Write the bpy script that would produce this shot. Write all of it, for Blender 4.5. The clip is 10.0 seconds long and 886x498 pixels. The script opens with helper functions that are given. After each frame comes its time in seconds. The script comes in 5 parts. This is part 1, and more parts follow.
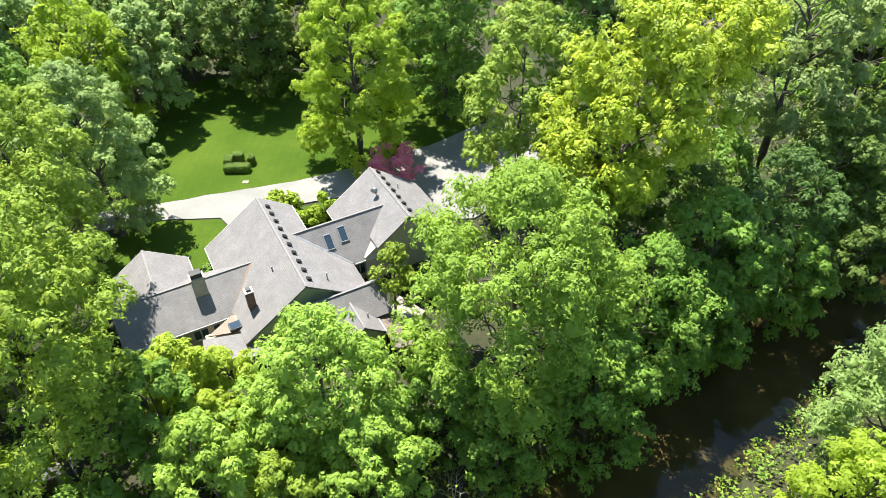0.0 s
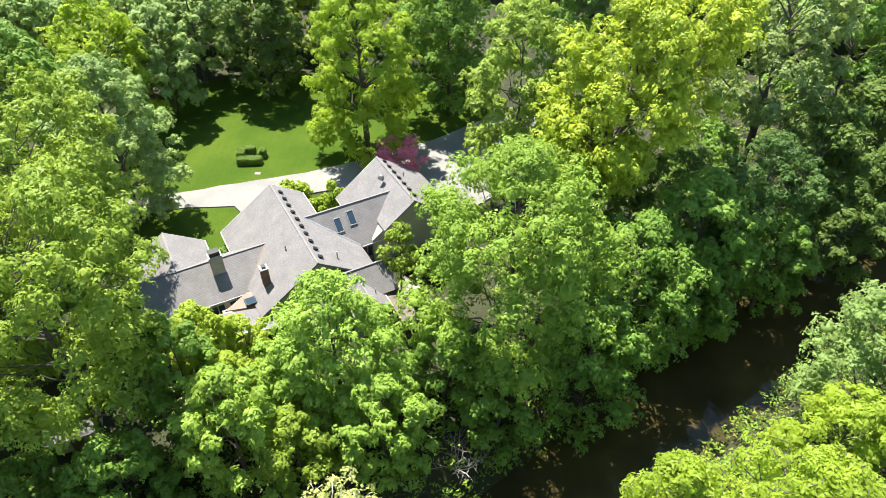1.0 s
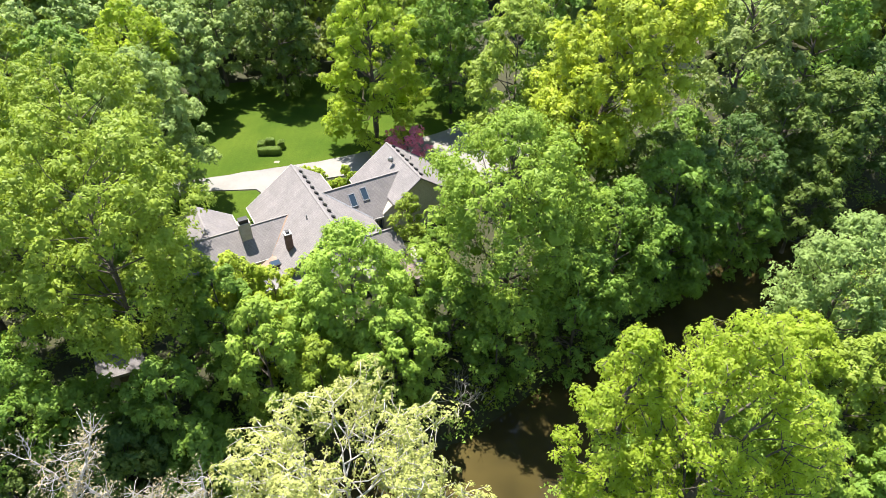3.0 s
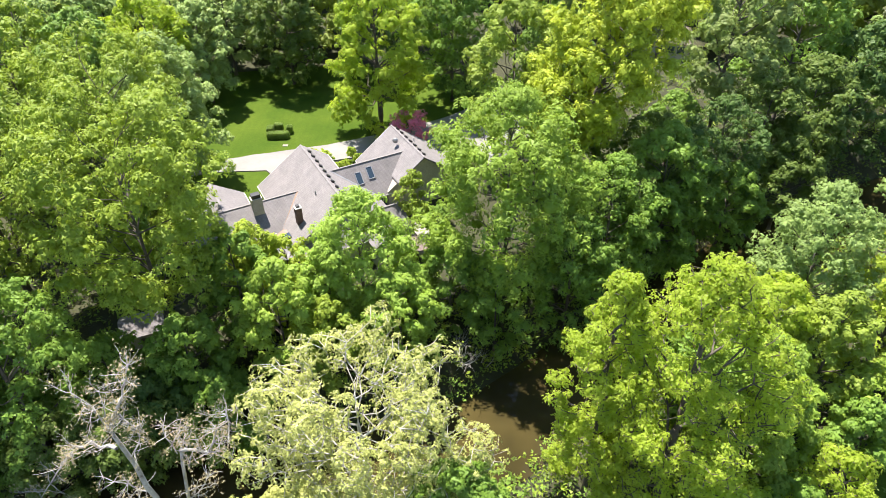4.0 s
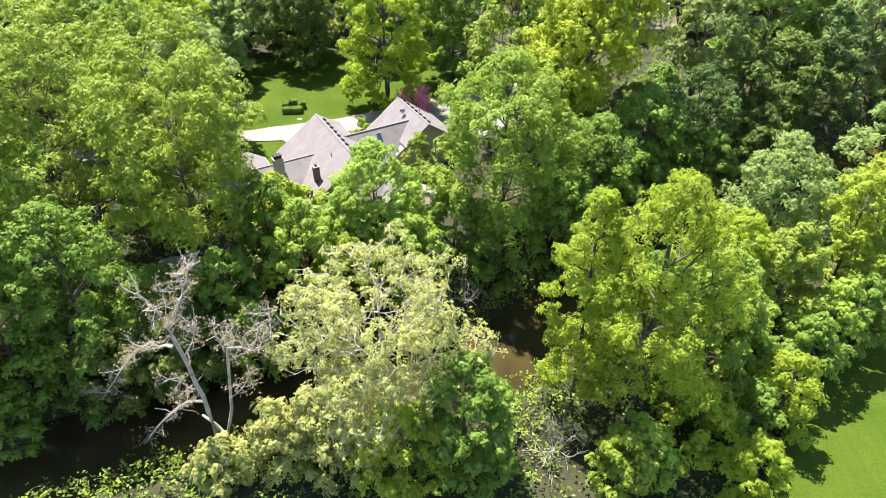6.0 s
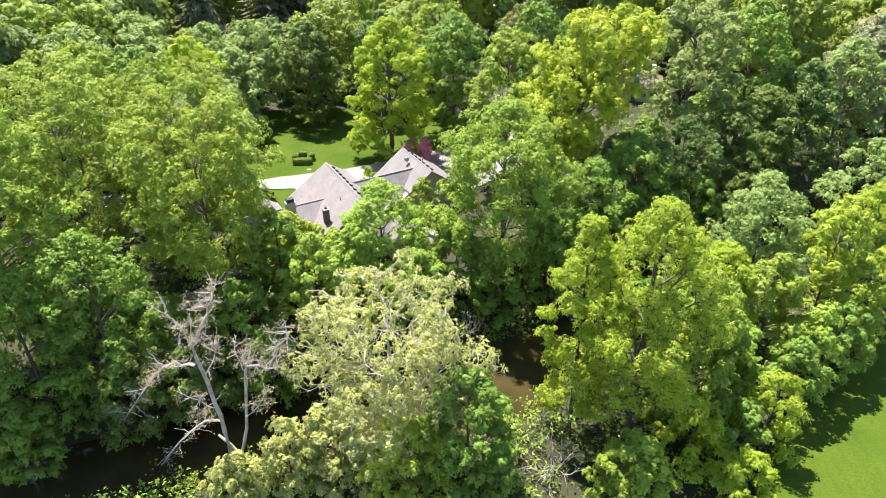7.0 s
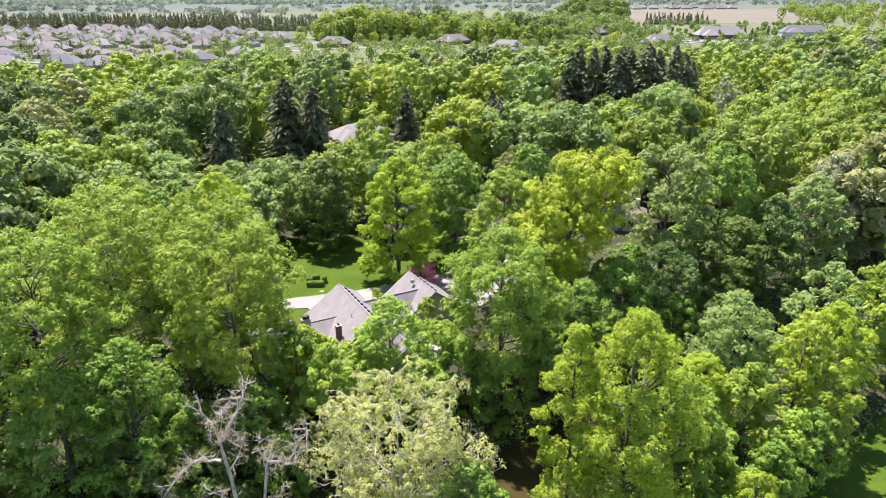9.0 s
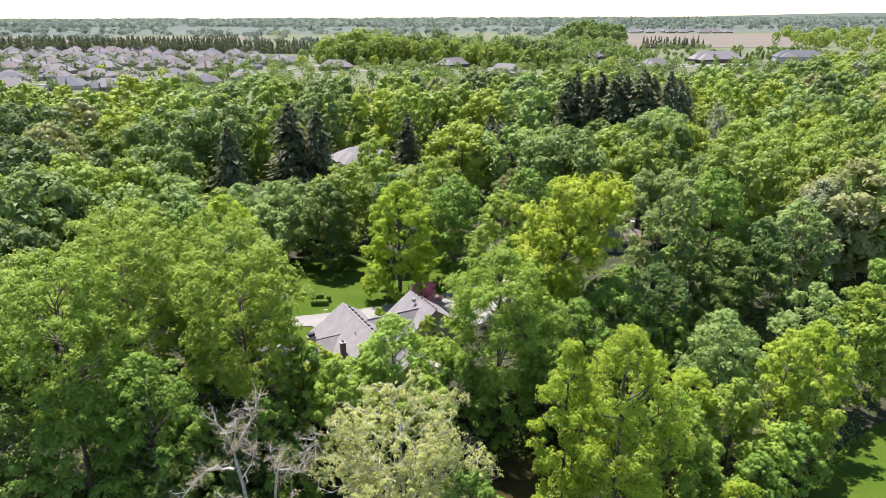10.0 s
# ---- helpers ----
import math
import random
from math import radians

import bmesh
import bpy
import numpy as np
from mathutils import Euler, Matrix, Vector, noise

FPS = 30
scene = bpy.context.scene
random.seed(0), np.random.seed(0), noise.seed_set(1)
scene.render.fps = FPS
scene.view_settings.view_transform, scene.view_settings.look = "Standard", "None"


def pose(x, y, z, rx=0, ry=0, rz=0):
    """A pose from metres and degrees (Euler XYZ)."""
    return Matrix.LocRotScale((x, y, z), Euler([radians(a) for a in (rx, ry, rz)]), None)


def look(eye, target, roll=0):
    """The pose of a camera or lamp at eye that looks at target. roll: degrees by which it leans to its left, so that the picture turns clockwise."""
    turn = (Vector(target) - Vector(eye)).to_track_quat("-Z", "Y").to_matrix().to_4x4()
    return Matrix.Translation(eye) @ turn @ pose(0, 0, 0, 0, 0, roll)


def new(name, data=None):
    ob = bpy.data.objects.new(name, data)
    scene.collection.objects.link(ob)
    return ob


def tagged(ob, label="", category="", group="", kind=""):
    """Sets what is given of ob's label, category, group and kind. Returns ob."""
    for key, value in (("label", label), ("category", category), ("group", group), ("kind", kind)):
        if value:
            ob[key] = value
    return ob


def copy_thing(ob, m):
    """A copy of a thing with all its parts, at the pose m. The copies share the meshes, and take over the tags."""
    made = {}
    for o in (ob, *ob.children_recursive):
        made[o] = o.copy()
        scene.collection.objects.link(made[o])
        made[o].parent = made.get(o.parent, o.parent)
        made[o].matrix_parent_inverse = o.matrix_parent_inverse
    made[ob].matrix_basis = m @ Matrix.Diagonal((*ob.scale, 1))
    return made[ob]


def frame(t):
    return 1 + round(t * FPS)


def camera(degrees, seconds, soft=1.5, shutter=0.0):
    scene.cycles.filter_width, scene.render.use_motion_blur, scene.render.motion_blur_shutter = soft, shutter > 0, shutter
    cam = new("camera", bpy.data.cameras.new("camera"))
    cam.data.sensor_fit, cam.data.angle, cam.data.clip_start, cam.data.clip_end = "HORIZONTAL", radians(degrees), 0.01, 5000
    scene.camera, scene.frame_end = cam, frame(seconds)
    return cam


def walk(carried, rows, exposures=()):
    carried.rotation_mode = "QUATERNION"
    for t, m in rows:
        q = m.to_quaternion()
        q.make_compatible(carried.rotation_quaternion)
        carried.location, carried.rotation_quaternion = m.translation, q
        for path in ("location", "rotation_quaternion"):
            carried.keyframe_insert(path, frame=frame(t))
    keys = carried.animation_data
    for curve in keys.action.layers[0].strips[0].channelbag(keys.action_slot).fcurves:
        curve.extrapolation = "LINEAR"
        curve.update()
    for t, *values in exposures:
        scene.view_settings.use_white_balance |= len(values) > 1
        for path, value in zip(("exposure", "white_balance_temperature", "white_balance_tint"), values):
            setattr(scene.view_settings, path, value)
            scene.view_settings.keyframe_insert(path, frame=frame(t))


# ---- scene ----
# camera and walk
cam = camera(66.3, 10.0, soft=0.8)
PATH = [
    (0, (-0.58, -2.692, 47.768), (-0.655, -1.19, 46.45), -0.7),
    (0.5, (-0.562, -5.236, 47.876), (-0.64, -3.721, 46.573), -0.8),
    (1, (-0.553, -7.608, 47.924), (-0.633, -6.081, 46.635), -0.8),
    (1.5, (-0.544, -10.101, 47.994), (-0.624, -8.563, 46.719), -0.8),
    (2, (-0.577, -12.637, 48.071), (-0.656, -11.085, 46.811), -0.8),
    (2.5, (-0.606, -15.144, 48.154), (-0.685, -13.577, 46.914), -0.7),
    (2.7, (-0.615, -16.13, 48.167), (-0.695, -14.557, 46.934), -0.8),
    (3.8, (-0.551, -21.649, 48.179), (-0.63, -20.07, 46.955), -0.7),
    (4, (-0.561, -22.64, 48.178), (-0.642, -21.061, 46.954), -0.7),
    (4.5, (-0.645, -25.142, 48.176), (-0.724, -23.563, 46.952), -0.7),
    (5, (-0.726, -27.657, 48.247), (-0.803, -26.077, 47.023), -0.6),
    (5.5, (-0.849, -30.144, 48.311), (-0.923, -28.565, 47.086), -0.6),
    (5.7, (-0.896, -31.182, 48.322), (-0.969, -29.603, 47.097), -0.6),
    (6.8, (-1.232, -37.565, 48.389), (-1.302, -35.896, 47.289), -0.6),
    (7, (-1.255, -38.562, 48.372), (-1.326, -36.867, 47.313), -0.6),
    (7.5, (-1.269, -40.77, 48.433), (-1.342, -39.017, 47.473), -0.5),
    (8, (-1.252, -42.912, 48.857), (-1.328, -41.111, 47.99), -0.4),
    (8.5, (-1.218, -44.98, 49.727), (-1.294, -43.144, 48.94), -0.4),
    (9, (-1.266, -47.043, 50.819), (-1.342, -45.178, 50.101), -0.4),
    (9.5, (-1.362, -49.146, 51.733), (-1.436, -47.264, 51.061), -0.2),
    (10, (-1.367, -51.119, 52.385), (-1.44, -49.233, 51.723), -0.2),
]
walk(cam, [(t, look(eye, target, roll)) for t, eye, target, roll in PATH],
     [(0, 1.44, 6400, 6), (2.5, 1.45, 6600, 11), (4.5, 1.49, 6600, 15), (7.5, 1.54, 6550, 18), (8.5, 1.51, 6450, 20), (9, 1.36, 6450, 21), (10, 1.13, 6350, 19)])

# world, sun, exposure
SUN_EL, SUN_AZ = radians(66), radians(-32)      # azimuth clockwise from +y
world = bpy.data.worlds.new("sky")
scene.world = world
world.use_nodes = True
wn = world.node_tree
sky = wn.nodes.new("ShaderNodeTexSky")
sky.sky_type, sky.sun_disc = "NISHITA", False
sky.sun_elevation, sky.sun_rotation = SUN_EL, SUN_AZ
sky.air_density, sky.dust_density = 1.0, 0.2
wn.links.new(sky.outputs[0], wn.nodes["Background"].inputs[0])
wn.nodes["Background"].inputs[1].default_value = 0.096
sun = new("sun", bpy.data.lights.new("sun", "SUN"))
sun.data.energy, sun.data.angle, sun.data.color = 4.75, radians(0.53), (1.0, 0.95, 0.87)
sun_way = Vector((math.sin(SUN_AZ) * math.cos(SUN_EL), math.cos(SUN_AZ) * math.cos(SUN_EL), math.sin(SUN_EL)))
sun.matrix_world = look(sun_way * 200, (0, 0, 0))

# ---------------------------------------------------------------- materials
MATS = {}


def nodes_of(name):
    m = bpy.data.materials.new(name)
    m.use_nodes = True
    nt = m.node_tree
    MATS[name] = m
    return m, nt, nt.nodes["Principled BSDF"]


def noise_node(nt, scale, detail=4.0, rough=0.6, coords=None):
    n = nt.nodes.new("ShaderNodeTexNoise")
    n.inputs["Scale"].default_value = scale
    n.inputs["Detail"].default_value = detail
    n.inputs["Roughness"].default_value = rough
    if coords is not None:
        nt.links.new(coords, n.inputs["Vector"])
    return n


def ramp_node(nt, source, stops):
    r = nt.nodes.new("ShaderNodeValToRGB")
    el = r.color_ramp.elements
    while len(el) < len(stops):
        el.new(0.5)
    for e, (p, c) in zip(el, stops):
        e.position, e.color = p, (*c, 1)
    nt.links.new(source, r.inputs[0])
    return r


def mix_rgb(nt, a, b, fac, mode="MIX"):
    m = nt.nodes.new("ShaderNodeMix")
    m.data_type, m.blend_type = "RGBA", mode
    for sock, v in ((m.inputs[0], fac), (m.inputs[6], a), (m.inputs[7], b)):
        if isinstance(v, (int, float)):
            sock.default_value = v
        elif isinstance(v, tuple):
            sock.default_value = (*v, 1)
        else:
            nt.links.new(v, sock)
    return m.outputs[2]


def bump_to(nt, bsdf, height, strength, dist):
    b = nt.nodes.new("ShaderNodeBump")
    b.inputs["Strength"].default_value, b.inputs["Distance"].default_value = strength, dist
    nt.links.new(height, b.inputs["Height"])
    nt.links.new(b.outputs[0], bsdf.inputs["Normal"])


def surface(name, c1, c2, scale, rough=0.8, metal=0.0, fine=None, bump=0.3, dist=0.02, spots=None, grain=0.23):
    """Two-scale mottled surface in object metres."""
    m, nt, b = nodes_of(name)
    tc = nt.nodes.new("ShaderNodeTexCoord")
    n1 = noise_node(nt, scale, 5, 0.6, tc.outputs["Object"])
    n2 = noise_node(nt, fine or scale * 14, 3, 0.7, tc.outputs["Object"])
    r1 = ramp_node(nt, n1.outputs[0], [(0.3, c1), (0.7, c2)])
    r2 = ramp_node(nt, n2.outputs[0], [(0.25, (0.95 - grain,) * 3), (0.75, (0.95 + grain,) * 3)])
    col = mix_rgb(nt, r1.outputs[0], r2.outputs[0], 1.0, "MULTIPLY")
    if spots:
        n3 = noise_node(nt, spots[1], 6, 0.7, tc.outputs["Object"])
        r3 = ramp_node(nt, n3.outputs[0], [(spots[2], (0, 0, 0)), (spots[2] + 0.12, (1, 1, 1))])
        col = mix_rgb(nt, col, spots[0], r3.outputs[0])
    nt.links.new(col, b.inputs["Base Color"])
    b.inputs["Roughness"].default_value, b.inputs["Metallic"].default_value = rough, metal
    bump_to(nt, b, n2.outputs[0], bump, dist)
    return m


def leaf_material(name, dark, light, thru, share=0.28, rough=0.55, hue_by_tree=0.0, patchy=0.9, rugged=False):
    """Leaves: each leaf takes its own tone, light shines through."""
    m, nt, b = nodes_of(name)
    dark, light = tuple(v * 1.2 for v in dark), tuple(v * 1.2 for v in light)
    geo = nt.nodes.new("ShaderNodeNewGeometry")
    tc = nt.nodes.new("ShaderNodeTexCoord")
    big = noise_node(nt, 0.5, 3, 0.62, tc.outputs["Object"])
    add = nt.nodes.new("ShaderNodeMath")
    add.operation = "MULTIPLY_ADD"
    nt.links.new(geo.outputs["Random Per Island"], add.inputs[0])
    add.inputs[1].default_value = 0.16
    sc = nt.nodes.new("ShaderNodeMath")
    sc.operation = "MULTIPLY_ADD"
    nt.links.new(big.outputs[0], sc.inputs[0])
    sc.inputs[1].default_value, sc.inputs[2].default_value = patchy, 0.42 - patchy / 2
    nt.links.new(sc.outputs[0], add.inputs[2])
    r = ramp_node(nt, add.outputs[0], [(0.05, tuple(v * 0.6 for v in dark)), (0.5, tuple((a + b) / 2 for a, b in zip(dark, light))), (0.95, tuple(v * 1.25 for v in light))])
    col = r.outputs[0]
    tcol = mix_rgb(nt, col, thru, 0.8)
    if hue_by_tree:
        oi = nt.nodes.new("ShaderNodeObjectInfo")
        hs = nt.nodes.new("ShaderNodeHueSaturation")
        mr = nt.nodes.new("ShaderNodeMapRange")
        nt.links.new(oi.outputs["Random"], mr.inputs[0])
        mr.inputs[3].default_value, mr.inputs[4].default_value = 0.5 - hue_by_tree, 0.5 + hue_by_tree
        wob = nt.nodes.new("ShaderNodeMath")
        wob.operation = "MULTIPLY"
        nt.links.new(oi.outputs["Random"], wob.inputs[0])
        wob.inputs[1].default_value = 7.31
        fr = nt.nodes.new("ShaderNodeMath")
        fr.operation = "FRACT"
        nt.links.new(wob.outputs[0], fr.inputs[0])
        mv = nt.nodes.new("ShaderNodeMapRange")
        nt.links.new(fr.outputs[0], mv.inputs[0])
        mv.inputs[3].default_value, mv.inputs[4].default_value = 0.7, 1.3
        nt.links.new(mr.outputs[0], hs.inputs["Hue"])
        nt.links.new(mv.outputs[0], hs.inputs["Value"])
        nt.links.new(col, hs.inputs["Color"])
        col = hs.outputs[0]
        h2 = nt.nodes.new("ShaderNodeHueSaturation")
        nt.links.new(mr.outputs[0], h2.inputs["Hue"])
        nt.links.new(mv.outputs[0], h2.inputs["Value"])
        nt.links.new(tcol, h2.inputs["Color"])
        tcol = h2.outputs[0]
    nt.links.new(col, b.inputs["Base Color"])
    b.inputs["Roughness"].default_value = rough
    b.inputs["Specular IOR Level"].default_value = 0.25
    if rugged:
        fine = noise_node(nt, 1.6, 5, 0.7, tc.outputs["Object"])
        bump_to(nt, b, fine.outputs[0], 0.3, 0.4)
    tr = nt.nodes.new("ShaderNodeBsdfTranslucent")
    nt.links.new(tcol, tr.inputs[0])
    ms = nt.nodes.new("ShaderNodeMixShader")
    ms.inputs[0].default_value = share
    nt.links.new(b.outputs[0], ms.inputs[1])
    nt.links.new(tr.outputs[0], ms.inputs[2])
    nt.links.new(ms.outputs[0], nt.nodes["Material Output"].inputs[0])
    return m


LEAF = {
    "green": leaf_material("leaf_green", (0.09, 0.17, 0.022), (0.19, 0.305, 0.045), (0.336, 0.474, 0.054)),
    "elm": leaf_material("leaf_elm", (0.11, 0.188, 0.024), (0.258, 0.358, 0.046), (0.43, 0.58, 0.055)),
    "mint": leaf_material("leaf_mint", (0.145, 0.242, 0.032), (0.3, 0.418, 0.066), (0.5, 0.69, 0.085)),
    "fresh": leaf_material("leaf_fresh", (0.15, 0.24, 0.03), (0.305, 0.415, 0.06), (0.52, 0.7, 0.09), patchy=1.0),
    "ash": leaf_material("leaf_ash", (0.15, 0.225, 0.058), (0.31, 0.4, 0.125), (0.5, 0.64, 0.16)),
    "sage": leaf_material("leaf_sage", (0.125, 0.18, 0.05), (0.26, 0.32, 0.1), (0.42, 0.52, 0.09)),
    "oak": leaf_material("leaf_oak", (0.118, 0.186, 0.026), (0.285, 0.355, 0.05), (0.48, 0.62, 0.06), patchy=1.0),
    "lime": leaf_material("leaf_lime", (0.205, 0.285, 0.027), (0.36, 0.435, 0.054), (0.57, 0.72, 0.06), 0.52),
    "lime2": leaf_material("leaf_olive", (0.113, 0.187, 0.02), (0.272, 0.34, 0.04), (0.45, 0.58, 0.05), patchy=1.0),
    "yellow": leaf_material("leaf_yellow", (0.185, 0.265, 0.022), (0.33, 0.405, 0.042), (0.58, 0.68, 0.045)),
    "gold": leaf_material("leaf_gold", (0.15, 0.24, 0.02), (0.4, 0.44, 0.034), (0.55, 0.65, 0.035), 0.26, patchy=1.5),
    "dark": leaf_material("leaf_dark", (0.047, 0.093, 0.019), (0.100, 0.170, 0.040), (0.178, 0.299, 0.048)),
    "deep": leaf_material("leaf_deep", (0.068, 0.118, 0.021), (0.147, 0.206, 0.041), (0.252, 0.350, 0.050), 0.3),
    "blue": leaf_material("leaf_grey_green", (0.13, 0.21, 0.05), (0.275, 0.365, 0.11), (0.45, 0.58, 0.13)),
    "pale": leaf_material("leaf_pale", (0.27, 0.3, 0.075), (0.43, 0.445, 0.145), (0.56, 0.6, 0.18)),
    "brown": leaf_material("leaf_brown", (0.27, 0.225, 0.115), (0.42, 0.36, 0.2), (0.42, 0.36, 0.16)),
    "grey": leaf_material("leaf_silver", (0.2, 0.23, 0.115), (0.33, 0.36, 0.19), (0.42, 0.46, 0.2)),
    "pink": leaf_material("blossom_pink", (0.5, 0.11, 0.18), (0.72, 0.25, 0.33), (0.7, 0.2, 0.28)),
    "hedge": leaf_material("leaf_box", (0.084, 0.144, 0.023), (0.158, 0.237, 0.037), (0.210, 0.309, 0.029)),
    # woods green, dark, grey and fresh: blue raised to stand in for haze
    "wood_olive": leaf_material("leaf_woods_olive", (0.145, 0.205, 0.034), (0.245, 0.305, 0.058), (0.36, 0.45, 0.055), 0.36, patchy=0.6, rugged=True),
    "wood_green": leaf_material("leaf_woods_green", (0.108, 0.169, 0.043), (0.187, 0.254, 0.073), (0.287, 0.383, 0.062), 0.36, patchy=0.6, rugged=True),
    "wood_yellow": leaf_material("leaf_woods_yellow", (0.19, 0.252, 0.03), (0.325, 0.38, 0.052), (0.46, 0.55, 0.055), 0.36, patchy=0.6, rugged=True),
    "wood_dark": leaf_material("leaf_woods_dark", (0.081, 0.124, 0.037), (0.146, 0.196, 0.062), (0.194, 0.268, 0.050), 0.36, patchy=0.6, rugged=True),
    "wood_grey": leaf_material("leaf_woods_grey", (0.178, 0.216, 0.106), (0.297, 0.330, 0.175), (0.389, 0.443, 0.163), 0.36, patchy=0.6, rugged=True),
    "wood_fresh": leaf_material("leaf_woods_fresh", (0.149, 0.232, 0.053), (0.249, 0.336, 0.096), (0.390, 0.511, 0.080), 0.36, patchy=0.6, rugged=True),
    "wood_lime": leaf_material("leaf_woods_lime", (0.155, 0.232, 0.034), (0.275, 0.35, 0.062), (0.4, 0.51, 0.055), 0.36, patchy=0.6, rugged=True),
    "wood_bronze": leaf_material("leaf_woods_bronze", (0.18, 0.2, 0.075), (0.3, 0.31, 0.115), (0.4, 0.41, 0.1), 0.36, patchy=0.6, rugged=True),
    # far leaves greyed and blued: distance haze put into their colour
    "far": leaf_material("leaf_far_woods_hazed", (0.165, 0.205, 0.158), (0.21, 0.25, 0.19), (0.25, 0.3, 0.22), 0.5, patchy=0.4),
    "needle": leaf_material("needle", (0.094, 0.11, 0.05), (0.17, 0.188, 0.088), (0.17, 0.18, 0.07), 0.2, 0.7, 0.015),
}
BARK = surface("bark", (0.075, 0.06, 0.045), (0.15, 0.13, 0.105), 1.2, 0.95, fine=16, bump=0.8, dist=0.04)
BARK_PALE = surface("bark_pale", (0.32, 0.29, 0.25), (0.62, 0.60, 0.55), 0.8, 0.85, fine=12, bump=0.4, dist=0.02, spots=((0.18, 0.14, 0.10), 1.3, 0.55))
FLOOR = surface("forest_floor", (0.026, 0.03, 0.011), (0.05, 0.052, 0.02), 0.15, 0.95, fine=3, bump=0.8, dist=0.08)
CONCRETE = surface("concrete", (0.21, 0.203, 0.188), (0.28, 0.27, 0.25), 0.25, 0.9, fine=5, bump=0.1, dist=0.01, grain=0.06, spots=((0.235, 0.222, 0.205), 0.5, 0.62))
STONE = surface("patio_stone", (0.24, 0.215, 0.18), (0.33, 0.305, 0.26), 0.8, 0.85, fine=9)
CHIM = surface("chimney_render", (0.37, 0.34, 0.295), (0.46, 0.43, 0.375), 1.5, 0.9, fine=14)
CHIM_BRICK = surface("chimney_brick", (0.12, 0.075, 0.06), (0.2, 0.12, 0.1), 3, 0.9, fine=20)
SIDING = surface("green_grey_siding", (0.38, 0.42, 0.33), (0.46, 0.5, 0.4), 0.6, 0.7, fine=12, bump=0.1)
CREAM = surface("cream_wall", (0.4, 0.36, 0.288), (0.464, 0.424, 0.344), 0.6, 0.8, fine=12, bump=0.15)
TRIM = surface("white_trim", (0.45, 0.44, 0.41), (0.54, 0.53, 0.5), 1.0, 0.5, fine=15, bump=0.05)
COPPER = surface("rust_metal", (0.17, 0.105, 0.065), (0.26, 0.175, 0.12), 0.9, 0.6, fine=8, bump=0.2)
DARK = surface("black_metal", (0.018, 0.018, 0.02), (0.03, 0.03, 0.03), 2, 0.5, fine=20, bump=0.05)
LEAD = surface("grey_metal", (0.30, 0.31, 0.32), (0.42, 0.43, 0.44), 2, 0.45, 0.6, fine=20, bump=0.05)
DECK = surface("weathered_wood", (0.12, 0.085, 0.06), (0.24, 0.18, 0.135), 1.5, 0.9, fine=18, bump=0.4)
FIELD = surface("tan_field", (0.135, 0.115, 0.08), (0.165, 0.14, 0.10), 0.01, 0.95, fine=0.15)
MEADOW = surface("meadow", (0.085, 0.105, 0.04), (0.135, 0.145, 0.065), 0.01, 0.95, fine=0.2)
ROAD = surface("road_concrete", (0.2, 0.195, 0.185), (0.27, 0.262, 0.25), 0.05, 0.9, fine=2)
# land greyed and blued like the far leaves, painting distance haze into it
FAR_LAND = surface("hazed_country", (0.07, 0.09, 0.066), (0.1, 0.122, 0.09), 0.004, 0.95, fine=0.03)
SOIL = surface("soil", (0.14, 0.10, 0.065), (0.22, 0.17, 0.11), 1, 0.95, fine=10, bump=0.6)


def grass_material():
    m, nt, b = nodes_of("mown_grass")
    tc = nt.nodes.new("ShaderNodeTexCoord")
    n1 = noise_node(nt, 0.12, 4, 0.6, tc.outputs["Object"])
    n2 = noise_node(nt, 6.0, 4, 0.75, tc.outputs["Object"])
    w = nt.nodes.new("ShaderNodeTexWave")
    w.bands_direction = "X"
    w.inputs["Scale"].default_value, w.inputs["Distortion"].default_value = 0.28, 0.6
    w.inputs["Detail"].default_value = 2
    nt.links.new(tc.outputs["Object"], w.inputs["Vector"])
    r1 = ramp_node(nt, n1.outputs[0], [(0.3, (0.043, 0.086, 0.007)), (0.7, (0.079, 0.123, 0.012))])
    r2 = ramp_node(nt, n2.outputs[0], [(0.3, (0.7, 0.72, 0.7)), (0.7, (1.2, 1.18, 1.2))])
    r3 = ramp_node(nt, w.outputs[0], [(0.3, (0.98, 0.98, 0.98)), (0.7, (1.01, 1.01, 1.01))])
    col = mix_rgb(nt, mix_rgb(nt, r1.outputs[0], r2.outputs[0], 1.0, "MULTIPLY"), r3.outputs[0], 1.0, "MULTIPLY")
    nt.links.new(col, b.inputs["Base Color"])
    b.inputs["Roughness"].default_value = 0.9
    b.inputs["Specular IOR Level"].default_value = 0.1
    bump_to(nt, b, n2.outputs[0], 0.7, 0.05)
    return m


